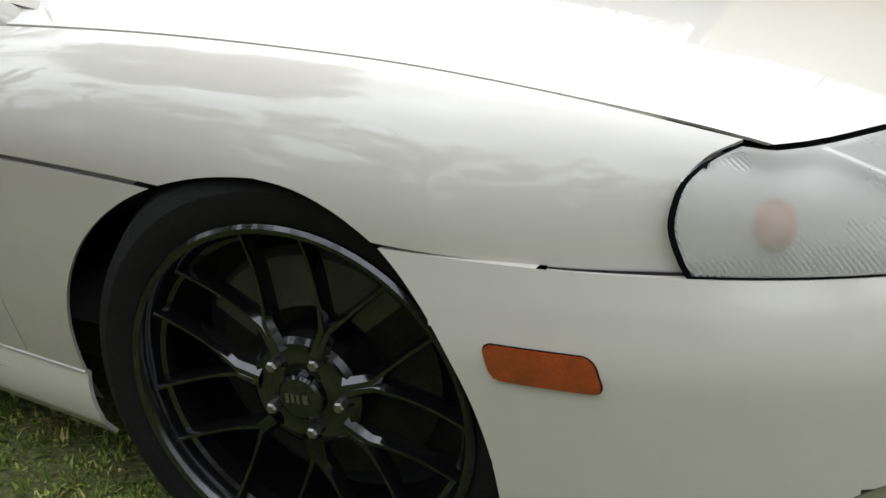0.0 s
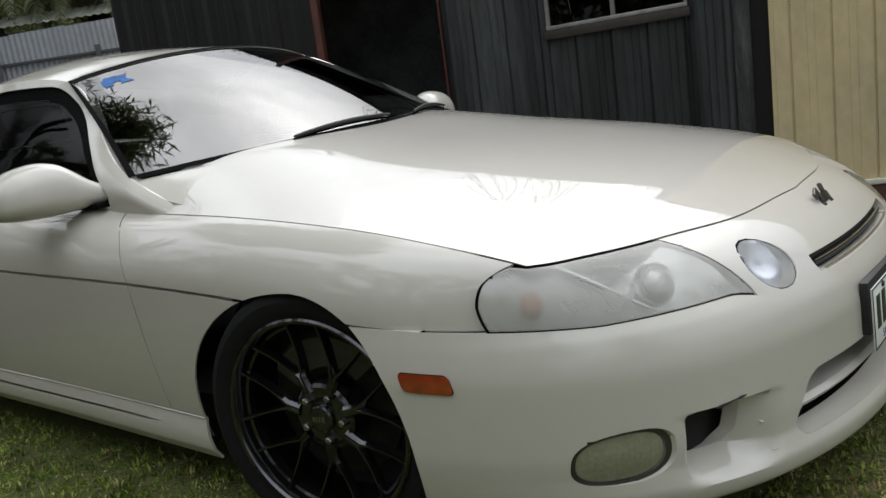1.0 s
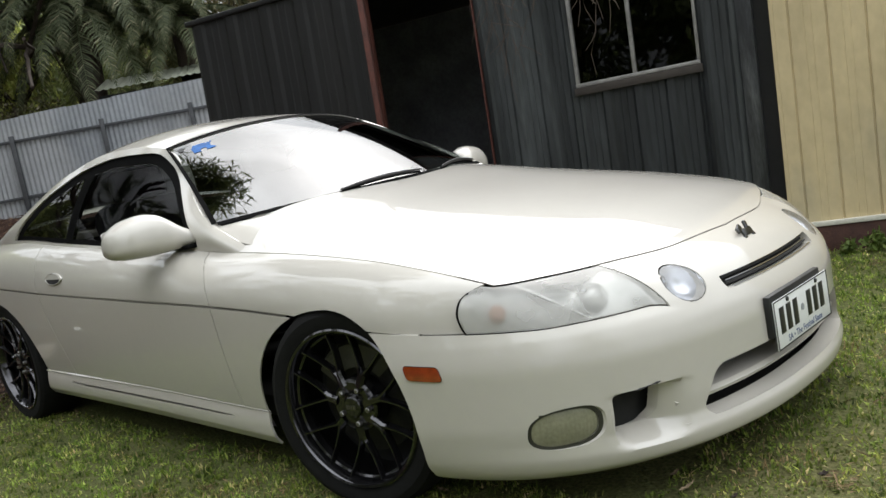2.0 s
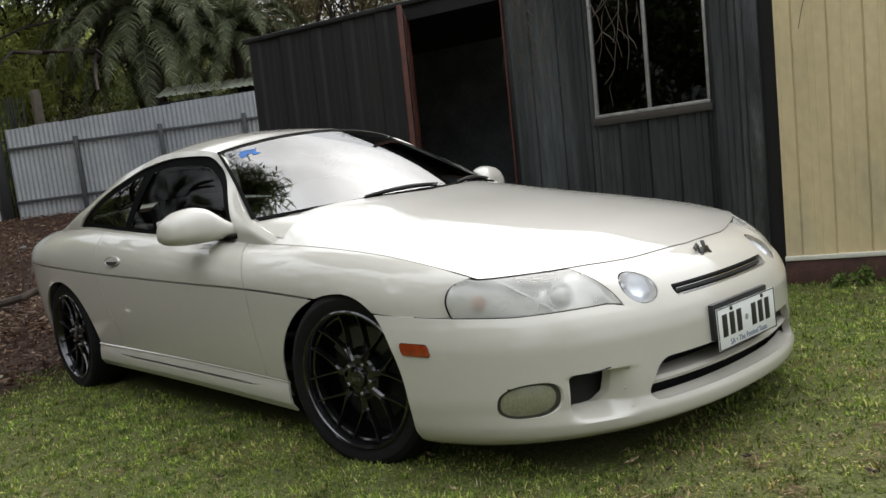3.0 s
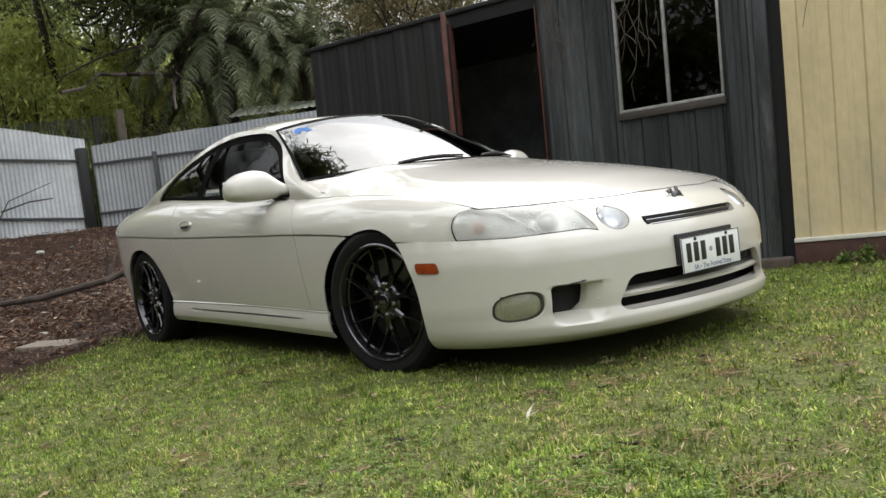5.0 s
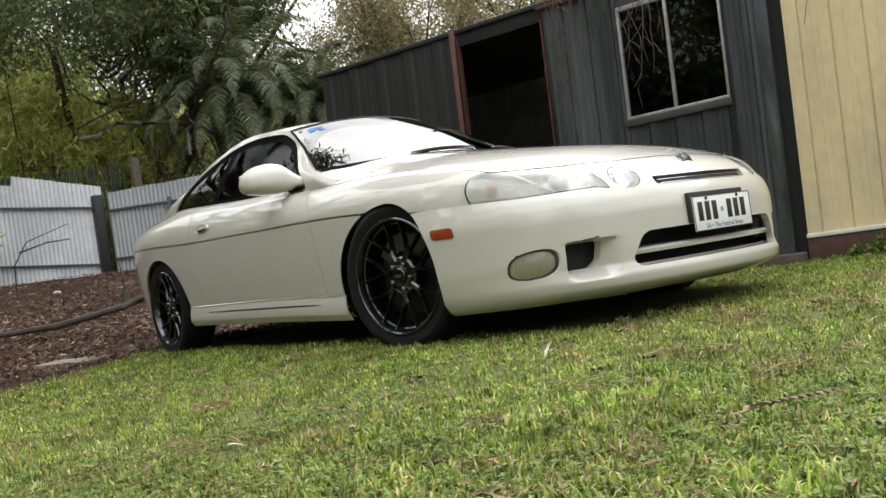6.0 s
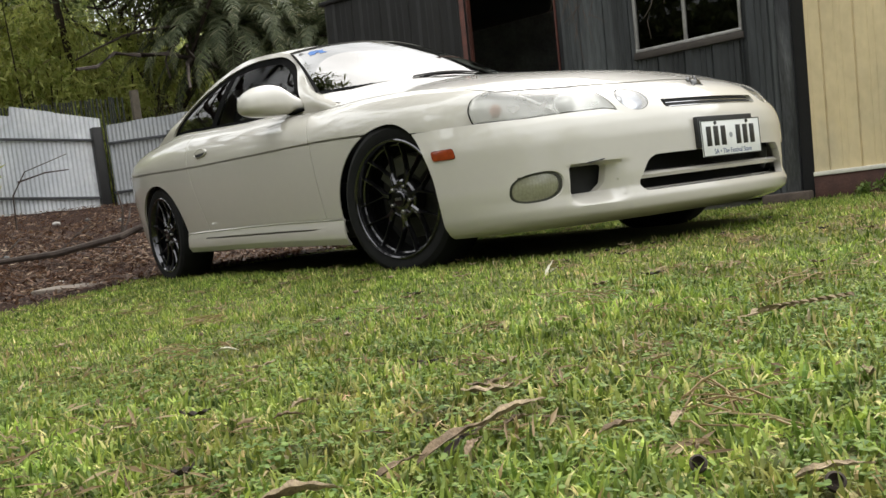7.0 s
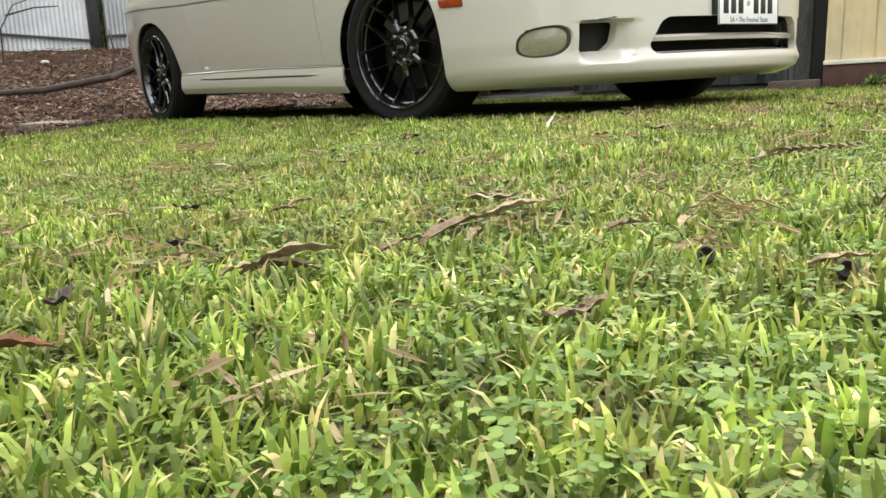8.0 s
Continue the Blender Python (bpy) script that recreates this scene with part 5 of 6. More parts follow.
def shrub(name, at, size3, leaves, size, mat, seed, label, droop=0.2, slim=0.4):
    """A bush: short stems and a broad uneven crown."""
    rng = np.random.default_rng(seed)
    t = base(name, at, label, "bush", "bushes round the yard")
    bm, tips = bmesh.new(), []
    for _ in range(9):
        e = Vector(at) + Vector((rng.normal(0, size3[0] * 0.4), rng.normal(0, size3[1] * 0.4), size3[2] * rng.uniform(0.5, 0.95)))
        mid = Vector(at).lerp(e, 0.5) + Vector((rng.normal(0, 0.1), rng.normal(0, 0.1), 0.1))
        tube(bm, (Vector(at) + Vector((rng.normal(0, 0.1), rng.normal(0, 0.1), -0.05)), mid, e), (0.03, 0.02, 0.008), 5)
    part("stem", bm, BARK, t)
    for _ in range(70):
        u = rng.normal(0, 0.42, 2)
        z = rng.uniform(0.08, 1.0)
        tips.append((at[0] + u[0] * size3[0], at[1] + u[1] * size3[1], at[2] + z * size3[2] * (1 - 0.25 * min(2, abs(u[0]) + abs(u[1]))), rng.uniform(0.5, 1.2)))
    v, f = leaf_cloud(tips, 0.24, leaves, size, rng, droop, slim)
    me = bpy.data.meshes.new("crown")
    me.from_pydata(v, [], f)
    me.materials.append(mat)
    o = new("crown", me)
    o.parent, o.matrix_parent_inverse = t, t.matrix_world.inverted()
    return t


def palm(at, height, reach, fronds, seed, label):
    """A feather palm: ringed trunk and arching fronds with drooping leaflets."""
    rng = np.random.default_rng(seed)
    t = base("palm", at, label, "palm", "palms behind the fence")
    bm = bmesh.new()
    tube(bm, [Vector(at) + Vector((0, 0, height * k / 10 - 0.1 * (k == 0))) for k in range(11)], [0.2 + 0.02 * (k % 2) for k in range(11)], 12)
    part("trunk", bm, BARK, t)
    top = Vector(at) + Vector((0, 0, height))
    for k in range(fronds):
        a = 2.399963 * k
        up = 1.45 - 2.0 * (k / fronds) ** 0.95 + rng.normal(0, 0.08)
        ln = reach * rng.uniform(0.8, 1.1)
        h = Vector((math.cos(a), math.sin(a), 0))
        pts, d, p = [], up, top.copy()
        for i in range(15):
            pts.append(p.copy())
            p = p + (h * math.cos(d) + Vector((0, 0, math.sin(d)))) * ln / 14
            d -= (0.10 + 0.03 * i * 0.4) * (1.0 if up > 0.2 else 0.55)
        bm = tube(bmesh.new(), pts, [0.016 * (1 - 0.055 * i) for i in range(15)], 4)
        side = h.cross(Vector((0, 0, 1)))
        for i in range(2, 60):
            s = i / 60 * 14
            j = min(13, int(s))
            q = pts[j].lerp(pts[j + 1], s - j)
            ax = (pts[j + 1] - pts[j]).normalized()
            w = 0.34 * math.sin(math.pi * min(1, 0.12 + 0.9 * i / 60)) * reach / 2.6
            for sg in (-1, 1):
                o = (side * sg + ax * 0.75 + Vector((0, 0, -0.15 + rng.normal(0, 0.12)))).normalized() * w
                m2 = q + o * 0.55 + Vector((0, 0, 0.0))
                e = q + o + Vector((0, 0, -0.28 * w))
                b2 = ax * 0.011
                vs = [bm.verts.new(x) for x in (q - b2, q + b2, m2 + b2 * 1.2, e, m2 - b2 * 1.2)]
                bm.faces.new(vs)
        part("frond", bm, LEAF_PALM, t, smooth=False)
    return t


palm((-14.4, 5.5, 0.9), 3.8, 3.1, 62, 3, "feather palm with grey-green arching fronds behind the fence")
palm((-13.2, 6.9, 0.9), 3.3, 2.3, 34, 4, "smaller feather palm with drooping fronds behind the fence")
shrub("bush", (-17.0, 2.2, 0.9), (2.2, 1.6, 5.4), 13000, 0.2, LEAF_OLIVE, 11, "tall feathery olive green bush behind the fence", 0.9, 0.22)
shrub("bush", (-17.6, 4.2, 0.9), (1.8, 1.5, 4.8), 10000, 0.2, LEAF_OLIVE, 12, "feathery yellow-green bush behind the fence", 0.9, 0.22)
shrub("bush", (-15.8, -0.6, 0.9), (2.0, 1.8, 5.2), 12000, 0.2, LEAF_OLIVE, 13, "bright olive green bush behind the fence", 0.9, 0.22)
shrub("bush", (-18.5, 0.4, 0.9), (2.6, 2.4, 6.4), 12000, 0.22, LEAF_OLIVE, 16, "dense green bush beyond the fence", 0.8, 0.25)
shrub("bush", (-14.2, 4.0, 0.9), (1.3, 1.0, 2.2), 6500, 0.09, LEAF_SCRUB, 14, "dry brown scrub with pale flower heads", 0.3, 0.4)
shrub("bush", (-13.0, 5.4, 0.9), (1.0, 0.8, 1.7), 4000, 0.09, LEAF_SCRUB, 15, "low dry scrub against the fence", 0.3, 0.4)
shrub("bush", (-20.0, 8.5, 0.9), (3.0, 3.0, 5.0), 9000, 0.2, LEAF_DARK, 17, "dark dense bush beyond the palms", 0.4, 0.4)
tree("tree", (-19.0, 3.75, 0.9), (0.05, 0.0, 1), 4.2, 0.2, 3, 30000, 0.17, 0.75, LEAF_DARK, 21, "dark leafy tree with leaning trunk behind the fence", 0.8, 0.8, 4, 0.3, 6.6)
tree("tree", (-18.5, -0.9, 0.9), (0.0, 0.15, 1), 4.2, 0.18, 3, 30000, 0.17, 0.75, LEAF_DARK, 22, "dark leafy tree overhanging the side fence", 0.8, 0.8, 4, 0.3, 6.2)
tree("tree", (-25.5, 9.0, 0.9), (0.1, 0.0, 1), 4.0, 0.2, 3, 25000, 0.2, 0.9, LEAF_DARK, 23, "tall dark tree far behind the fence", 0.8, 0.7, 4, 0.3, 5.0)
# darker leaf copy: the silhouette against the sky is put into its colour
LEAF_SHADE = leaf_material("silhouette_leaves", (0.04, 0.052, 0.02), (0.11, 0.13, 0.05))
tree("tree", (-18.2, 3.0, 0.9), (0.25, -0.06, 1), 5.6, 0.12, 0, 13000, 0.15, 0.30, LEAF_SHADE, 24, "dark tree with drooping boughs over the corner of the fence", 0.8, 0.35, 3, 0.3, 0.0, ((-14.4, 1.9, 6.6), (2.0, 2.4, 0.9)), 80)
tree("tree", (-17.0, 6.8, 0.9), (0.2, -0.2, 1), 4.6, 0.16, 2, 7000, 0.15, 0.28, LEAF_SHADE, 25, "dark drooping tree behind the palm", 0.8, 0.5, 4, 0.3, 0.0, ((-15.2, 5.9, 6.9), (0.9, 1.2, 0.5)), 34)
for k, (x, y) in enumerate(((-13.6, 8.2), (-14.6, 9.6), (-12.6, 9.4), (-16.0, 11.6), (-11.2, 9.2), (-13.0, 11.4), (-9.6, 9.8), (-8.0, 10.2), (-16.5, 10.0))):
    tree("bare_tree", (x, y, 0.6), (0.1, -0.05, 1), 2.6, 0.075, 4, 8000, 0.10, 0.20, LEAF_PALE, 31 + k, "thin grey tree with sparse pale yellow leaves", 0.3, 0.36, 3, 0.4)
for k, (x, y, h) in enumerate(((-15.0, 8.6, 4.6), (-13.2, 10.6, 4.4), (-11.0, 11.0, 4.4), (-8.6, 11.4, 4.2))):
    shrub("bush", (x, y, 0.6), (1.6, 1.4, h), 12000, 0.11, LEAF_PALE, 41 + k, "pale dry shrub behind the shed", 0.2, 0.4)
for k, (x, y, h) in enumerate(((-24.0, -3.5, 8.0), (-24.5, 0.5, 8.5), (-25.0, 4.5, 8.5), (-25.5, 8.5, 8.0), (-25.0, 12.5, 6.5), (-22.0, -7.0, 8.0), (-23.0, 16.0, 5.0))):
    shrub("bush", (x, y, 0.8), (3.6, 3.2, h), 12000, 0.32, LEAF_DARK if k % 2 else LEAF_OLIVE, 71 + k, "tall dense green bush closing the view", 0.5, 0.4)

for k, (x, y, h) in enumerate(((-21.0, -2.0, 6.5), (-21.5, 2.2, 7.0), (-21.5, 6.2, 6.0), (-19.5, -4.5, 6.5), (-27.0, -4.0, 9.5), (-27.5, 1.0, 10.0), (-27.5, 6.0, 9.5), (-24.5, -8.0, 9.0))):
    shrub("bush", (x, y, 0.8), (2.6, 2.2, h), 14000, 0.29, LEAF_OLIVE, 81 + k, "tall feathery olive green bush behind the fence", 0.8, 0.25)
for k, (u, s2) in enumerate(((0.70, 0.06), (0.84, 0.085), (1.02, 0.06))):
    w = SHED @ Vector((u, -0.12, 0))
    v, f = leaf_cloud([(w.x, w.y, s2 * 0.5, 1.0)], s2 * 0.3, 160, 0.035, np.random.default_rng(90 + k), 0.1, 0.5)
    stuff_mesh("weed", v, f, CLUMP, "green weed at the foot of the cream wall", "weed")

# unseen trees added to dim the sky reflected in the bonnet
for k, (x, y, z, r) in enumerate(((-6.0, 10.5, 4.6, 2.2), (-3.0, 11.0, 4.8, 2.2), (0.2, 11.5, 5.0, 2.4), (3.6, 12.0, 4.8, 2.4), (7.0, 12.0, 4.6, 2.4))):
    tree("tree", (x, y, 0.0), (0.0, 0.0, 1), 3.4, 0.14, 2, 9000, 0.16, 0.32, LEAF_PALE, 130 + k, "unseen pale sparse tree, added to dim the bonnet reflection", 0.4, 0.5, 4, 0.35, 0.0, ((x, y, z), (r, 1.4, 1.7)))
# open-side trees seen only as reflections, placed also to shade the car
tree("tree", (-6.4, -4.3, 0.0), (-0.1, 0.35, 1), 4.6, 0.22, 2, 26000, 0.34, 0.22, LEAF_DARK, 51, "large dark tree leaning over the yard", 0.5, 0.5, 4, 0.13, 5.9, ((-5.6, -1.0, 6.9), (1.9, 2.0, 0.7)))
for k, (x, y) in enumerate(((-13.0, -8.5), (-10.8, -10.0), (-9.0, -9.5), (-6.6, -11.0), (-4.5, -10.0), (-2.0, -12.5), (0.0, -11.5), (3.0, -12.0))):
    shrub("bush", (x, y, 0.0), (2.6, 1.6, 4.2), 7000, 0.26, LEAF_DARK, 54 + k, "tall dark bush along the open side of the yard", 0.5, 0.4)
for k, (x, y, z, r) in enumerate(((-15.5, -6.0, 6.6, 2.8), (-12.5, -9.0, 7.4, 2.8), (-9.0, -8.6, 7.2, 2.4), (-6.0, -10.0, 7.6, 2.8), (-2.6, -11.0, 7.4, 2.6), (1.4, -11.5, 7.0, 2.8), (5.5, -13.0, 7.2, 3.0))):
    tree("tree", (x, y, 0.0), (0.0, 0.05, 1), 4.6, 0.22, 2, 6500, 0.26, 0.36, LEAF_DARK, 110 + k, "large dark gappy tree along the open side of the yard", 0.5, 0.5, 4, 0.35, 0.0, ((x, y, z), (r, 1.4, 4.0)), 26)
# unseen bushes added to block low bright sky from the door reflection
for k, (x, y) in enumerate(((-17.0, -4.6), (-15.5, -8.0))):
    shrub("bush", (x, y, 0.3), (2.2, 1.8, 4.4), 7000, 0.26, LEAF_DARK, 120 + k, "tall dark bush along the open side of the yard", 0.5, 0.4)
tree("tree", (15.0, -9.0, 0.0), (0.0, 0.1, 1), 4.6, 0.26, 3, 24000, 0.2, 0.9, LEAF_DARK, 53, "large dark tree beyond the lawn", 0.8, 0.7, 4, 0.3)

# ---- neighbour's lean-to and brush screen behind the fence ----
lean = base("lean_to", (-12.9, 6.2, 0.9), "small lean-to with pale corrugated roof beyond the fence", "shed")
bm = bmesh.new()
rows = []
for i in range(91):
    u = -1.35 + 2.7 * i / 90
    w = 0.012 * math.sin(2 * math.pi * i / 4.5)
    rows.append([bm.verts.new((u, v, w + 0.27 * v)) for v in (-0.5, 0.6)])
for p, q in zip(rows, rows[1:]):
    bm.faces.new((p[0], q[0], q[1], p[1]))
bmesh.ops.transform(bm, matrix=pose(-12.75, 6.25, 3.08, 0, 0, 51), verts=bm.verts[:])
part("roof", bm, material("pale_green_roof_sheet", (0.45, 0.47, 0.38), 0.5, 0.1, vary=0.2, scale=3), lean)
bm = bmesh.new()
box(bm, (-1.3, -0.42, 0), (1.3, 0.5, 1.95), pose(-12.75, 6.25, 0.9, 0, 0, 51))
part("wall", bm, DARK, lean)

SCREEN = material("dark_brush_slat", (0.035, 0.038, 0.03), 0.9, vary=0.3, scale=10)
screen = base("brush_screen", (-15.0, 1.2, 0.9), "dark slatted brush screen standing behind the fence", "screen")
slat = None
for k in range(70):
    bm = None
    if slat is None:
        bm = bmesh.new()
        box(bm, (-0.014, -0.014, 0), (0.014, 0.014, 2.25), None, 0.003)
        slat = finish(bm, "slat", SCREEN)
    o = new("slat", slat)
    o.parent = screen
    o.matrix_parent_inverse = screen.matrix_world.inverted()
    o.matrix_basis = pose(-13.9 - 0.030 * k, 2.75 - 0.056 * k, 0.9 + 0.008 * (k % 5), 0.6 * math.sin(k), 0.7 * math.cos(k * 1.7), 0)
bm = bmesh.new()
box(bm, (-0.07, -0.07, 0), (0.07, 0.07, 2.35), pose(-13.75, 2.95, 0.9), 0.01)
thing("timber_post", bm, material("weathered_timber", (0.12, 0.1, 0.075), 0.9, vary=0.3, scale=12, bump=0.4), "weathered timber post behind the fence", "post")

# ---- hanging bare creeper in front of the shed ----
rng = np.random.default_rng(77)
creeper = base("creeper", (-0.9, 2.0, 2.6), "bare brown creeper stems hanging before the shed wall", "creeper")
for u0, u1, z1, sway in ((-0.88, -1.22, 1.55, 0.10), (-0.92, -1.15, 1.15, -0.12), (-0.85, -1.02, 1.45, 0.14), (-0.62, -0.46, 1.22, 0.12), (-0.60, -0.58, 1.50, -0.08), (-0.66, -0.40, 1.62, 0.05), (-0.95, -1.25, 1.75, 0.05), (-0.55, -0.66, 1.7, 0.08), (-0.80, -0.95, 1.25, 0.16)) + tuple((-0.72 + 0.3 * q, -0.62 + 0.42 * w2, 1.30 + 0.55 * r2, 0.16 * (q - 0.5)) for q, w2, r2 in rng.random((4, 3))) + tuple((-0.95 + 0.12 * q, -1.22 + 0.22 * w2, 1.25 + 0.6 * r2, -0.14 + 0.2 * q) for q, w2, r2 in rng.random((7, 3))):
    pts = []
    for i in range(13):
        t = i / 12
        u = u0 + (u1 - u0) * t + sway * math.sin(math.pi * t * 1.3) + rng.normal(0, 0.008)
        pts.append(SHED @ Vector((u, -0.16 - 0.06 * math.sin(3 * t), 2.62 + (z1 - 2.62) * t)))
    part("stem", tube(bmesh.new(), pts, [0.0040 - 0.0002 * i for i in range(13)], 5), TWIG, creeper)
    for j in (5, 8, 10):
        e = pts[j] + Vector((rng.normal(0, 0.07), 0, -0.09))
        part("twig", tube(bmesh.new(), (pts[j], pts[j].lerp(e, 0.5) + Vector((0.01, 0, 0)), e), (0.0032, 0.0026, 0.0016), 4), TWIG, creeper)
twig = base("creeper", (0.8, 2.7, 2.2), "bare twig hanging before the cream wall", "creeper")
pts = [SHED @ Vector((0.80 - 0.23 * t + 0.02 * math.sin(5 * t), -0.10, 2.55 - 1.05 * t)) for t in steps(0, 1, 10)]
part("stem", tube(bmesh.new(), pts, [0.0055 - 0.00035 * i for i in range(11)], 5), TWIG, twig)
for j, dx in ((4, -0.12), (6, 0.10), (7, -0.1)):
    part("twig", tube(bmesh.new(), (pts[j], pts[j] + Vector((dx * 0.5, 0, -0.01)), pts[j] + Vector((dx, 0, 0.02))), (0.0025, 0.002, 0.001), 4), TWIG, twig)

# ---- on the soil bank ----
rng = np.random.default_rng(88)
def on_bank(x, y, up=0.0):
    return Vector((x, y, rise(x, y) + up))


branch = base("fallen_branch", on_bank(-5.4, -0.8), "long dead branch lying on the mulch", "branch")
main = [on_bank(-6.1, -1.75, 0.05), on_bank(-5.75, -1.3, 0.08), on_bank(-5.5, -0.85, 0.12), on_bank(-5.2, -0.35, 0.24), on_bank(-4.9, 0.0, 0.42), on_bank(-4.8, 0.25, 0.52)]
part("limb", tube(bmesh.new(), main, (0.014, 0.024, 0.032, 0.032, 0.026, 0.018), 8), BARK, branch)
for j, dx, dy, dz in ((2, -0.05, 0.35, 0.25), (3, -0.25, 0.2, 0.28), (3, 0.15, 0.5, 0.02), (4, -0.2, 0.15, 0.2), (1, -0.1, 0.25, 0.2), (2, 0.1, 0.55, -0.02), (3, -0.1, 0.05, 0.42)):
    e = main[j] + Vector((dx, dy, dz))
    part("twig", tube(bmesh.new(), (main[j], main[j].lerp(e, 0.5) + Vector((0.02, 0.03, 0.03)), e), (0.016, 0.011, 0.004), 5), BARK, branch)
sapling = base("dead_sapling", on_bank(-9.4, -0.35), "bare forked dead stem by the fence", "stem")
r0 = on_bank(-9.4, -0.35)
for pts in ([r0 + Vector((0, 0, -0.1)), r0 + Vector((0, 0.02, 0.45)), r0 + Vector((0, 0.2, 0.75)), r0 + Vector((0, 0.75, 0.95))], [r0 + Vector((0, 0.1, 0.62)), r0 + Vector((0, 0.45, 0.72)), r0 + Vector((0, 0.75, 0.74))]):
    part("stem", tube(bmesh.new(), pts, [0.014 - 0.003 * i for i in range(len(pts))], 6), BARK, sapling)


def stone(name, at, r, mat, seed, label, category, flat=0.6):
    bm = bmesh.new()
    bmesh.ops.create_icosphere(bm, subdivisions=3, radius=1)
    for v in bm.verts:
        k = 1 + 0.25 * noise.noise(v.co * 1.5 + Vector((seed, 0, 0)))
        v.co = Vector(at) + Vector((v.co.x * r[0] * k, v.co.y * r[1] * k, v.co.z * r[2] * k + r[2] * flat))
    return thing(name, bm, mat, label, category, "stones on the mulch" if category == "rock" else "")


ROCK = material("pale_rock", (0.42, 0.4, 0.37), 0.85, vary=0.25, scale=12, bump=0.4)
GREYROCK = material("grey_rock", (0.13, 0.13, 0.125), 0.85, vary=0.25, scale=14, bump=0.4)
stone("rock", on_bank(-5.95, -1.55), (0.14, 0.17, 0.07), ROCK, 1, "pale rough rock on the mulch", "rock")
stone("ball", on_bank(-4.15, -1.75), (0.028, 0.028, 0.028), material("white_ball", (0.75, 0.74, 0.7), 0.4, vary=0.05), 90, "small white ball lying on the soil", "ball", 0.9)
stone("rock", on_bank(-4.6, -1.6), (0.05, 0.05, 0.045), GREYROCK, 3, "small grey stone on the soil", "rock")
bm = bmesh.new()
box(bm, (-0.26, -0.12, -0.03), (0.26, 0.12, 0.028), Matrix.Translation(on_bank(-3.75, -1.22)) @ pose(0, 0, 0, 2, 1, 32), 0.012)
thing("paving_slab", bm, material("buff_slab", (0.19, 0.155, 0.125), 0.9, vary=0.25, scale=10, bump=0.3), "buff slab half sunk where lawn meets soil", "slab")
for k in range(14):
    x, y = rng.uniform(-11, -4.2), rng.uniform(-2.2, 1.2)
    s = float(rng.uniform(0.02, 0.06))
    stone("rock", on_bank(x, y, -s * 0.2), (s, s * 1.2, s * 0.7), GREYROCK if k % 3 else ROCK, 10 + k, "small stone lying on the mulch", "rock")


# mulch: chips and dead leaves
CHIP = leaf_material("mulch_chips", (0.018, 0.0078, 0.0045), (0.085, 0.040, 0.023), (0.30, 0.2, 0.125))
n = 26000
px = -3.0 - rng.gamma(1.6, 2.0, n)
py = rng.uniform(-4.0, 3.0, n)
ok = np.array([(x < soil_line(y) + 0.1) and x > -14 for x, y in zip(px, py)])
px, py = px[ok], py[ok]
n = len(px)
pz = np.array([rise(x, y) for x, y in zip(px, py)]) + rng.uniform(0.0, 0.025, n)
a = rng.uniform(0, 6.283, n)
ln, wd = rng.uniform(0.008, 0.032, n), rng.uniform(0.003, 0.009, n)
tilt = rng.normal(0, 0.35, n)
d = np.stack([np.cos(a), np.sin(a), tilt], 1)
w = np.stack([-np.sin(a), np.cos(a), rng.normal(0, 0.4, n)], 1)
c = np.stack([px, py, pz], 1)
v = np.stack([c - d * ln[:, None] - w * wd[:, None], c + d * ln[:, None] - w * wd[:, None] * 0.6, c + d * ln[:, None] + w * wd[:, None], c - d * ln[:, None] + w * wd[:, None] * 0.7], 1).reshape(-1, 3)
stuff_mesh("mulch", v.tolist(), np.arange(n * 4).reshape(-1, 4).tolist(), CHIP, "brown bark mulch and dead leaves on the soil", "mulch")

# larger dead leaves and sticks on top of the mulch
LITTER = leaf_material("leaf_litter", (0.05, 0.025, 0.015), (0.19, 0.11, 0.068), (0.38, 0.29, 0.20))
n = 24000
px = -3.1 - rng.gamma(1.7, 2.4, n)
py = rng.uniform(-4.0, 3.0, n)
ok = np.array([(x < soil_line(y) - 0.05) and x > -13.5 and noise.noise((x * 0.9, y * 0.9, 31)) > -0.25 for x, y in zip(px, py)])
px, py = px[ok], py[ok]
n = len(px)
pz = np.array([rise(x, y) for x, y in zip(px, py)]) + rng.uniform(0.01, 0.035, n)
a = rng.uniform(0, 6.283, n)
ln, wd = rng.uniform(0.012, 0.05, n), rng.uniform(0.004, 0.013, n)
d = np.stack([np.cos(a), np.sin(a), rng.normal(0, 0.3, n)], 1) * ln[:, None]
w = np.stack([-np.sin(a), np.cos(a), rng.normal(0, 0.5, n)], 1) * wd[:, None]
c = np.stack([px, py, pz], 1)
v = np.stack([c - d, c - d * 0.2 - w, c + d, c + d * 0.1 + w], 1).reshape(-1, 3)
stuff_mesh("leaf_litter", v.tolist(), np.arange(n * 4).reshape(-1, 4).tolist(), LITTER, "curled brown and tan dead leaves on the mulch", "leaf litter")

# ---- lawn ----
BLADE = leaf_material("grass_blades", (0.06, 0.125, 0.018), (0.30, 0.40, 0.088), (0.56, 0.50, 0.28), 1.0)
CLOVER = leaf_material("clover_leaves", (0.055, 0.115, 0.020), (0.17, 0.25, 0.05), (0.24, 0.29, 0.08))
STRAW = leaf_material("dry_grass", (0.22, 0.15, 0.07), (0.38, 0.28, 0.14), (0.5, 0.42, 0.28))


def bump_at(x, y):
    return rise(x, y) - 0.006 + 0.012 * noise.noise((x * 2.2, y * 2.2, 5)) * (0.3 if -3.2 < x < 1.2 and -1.2 < y < 1.2 else 1)


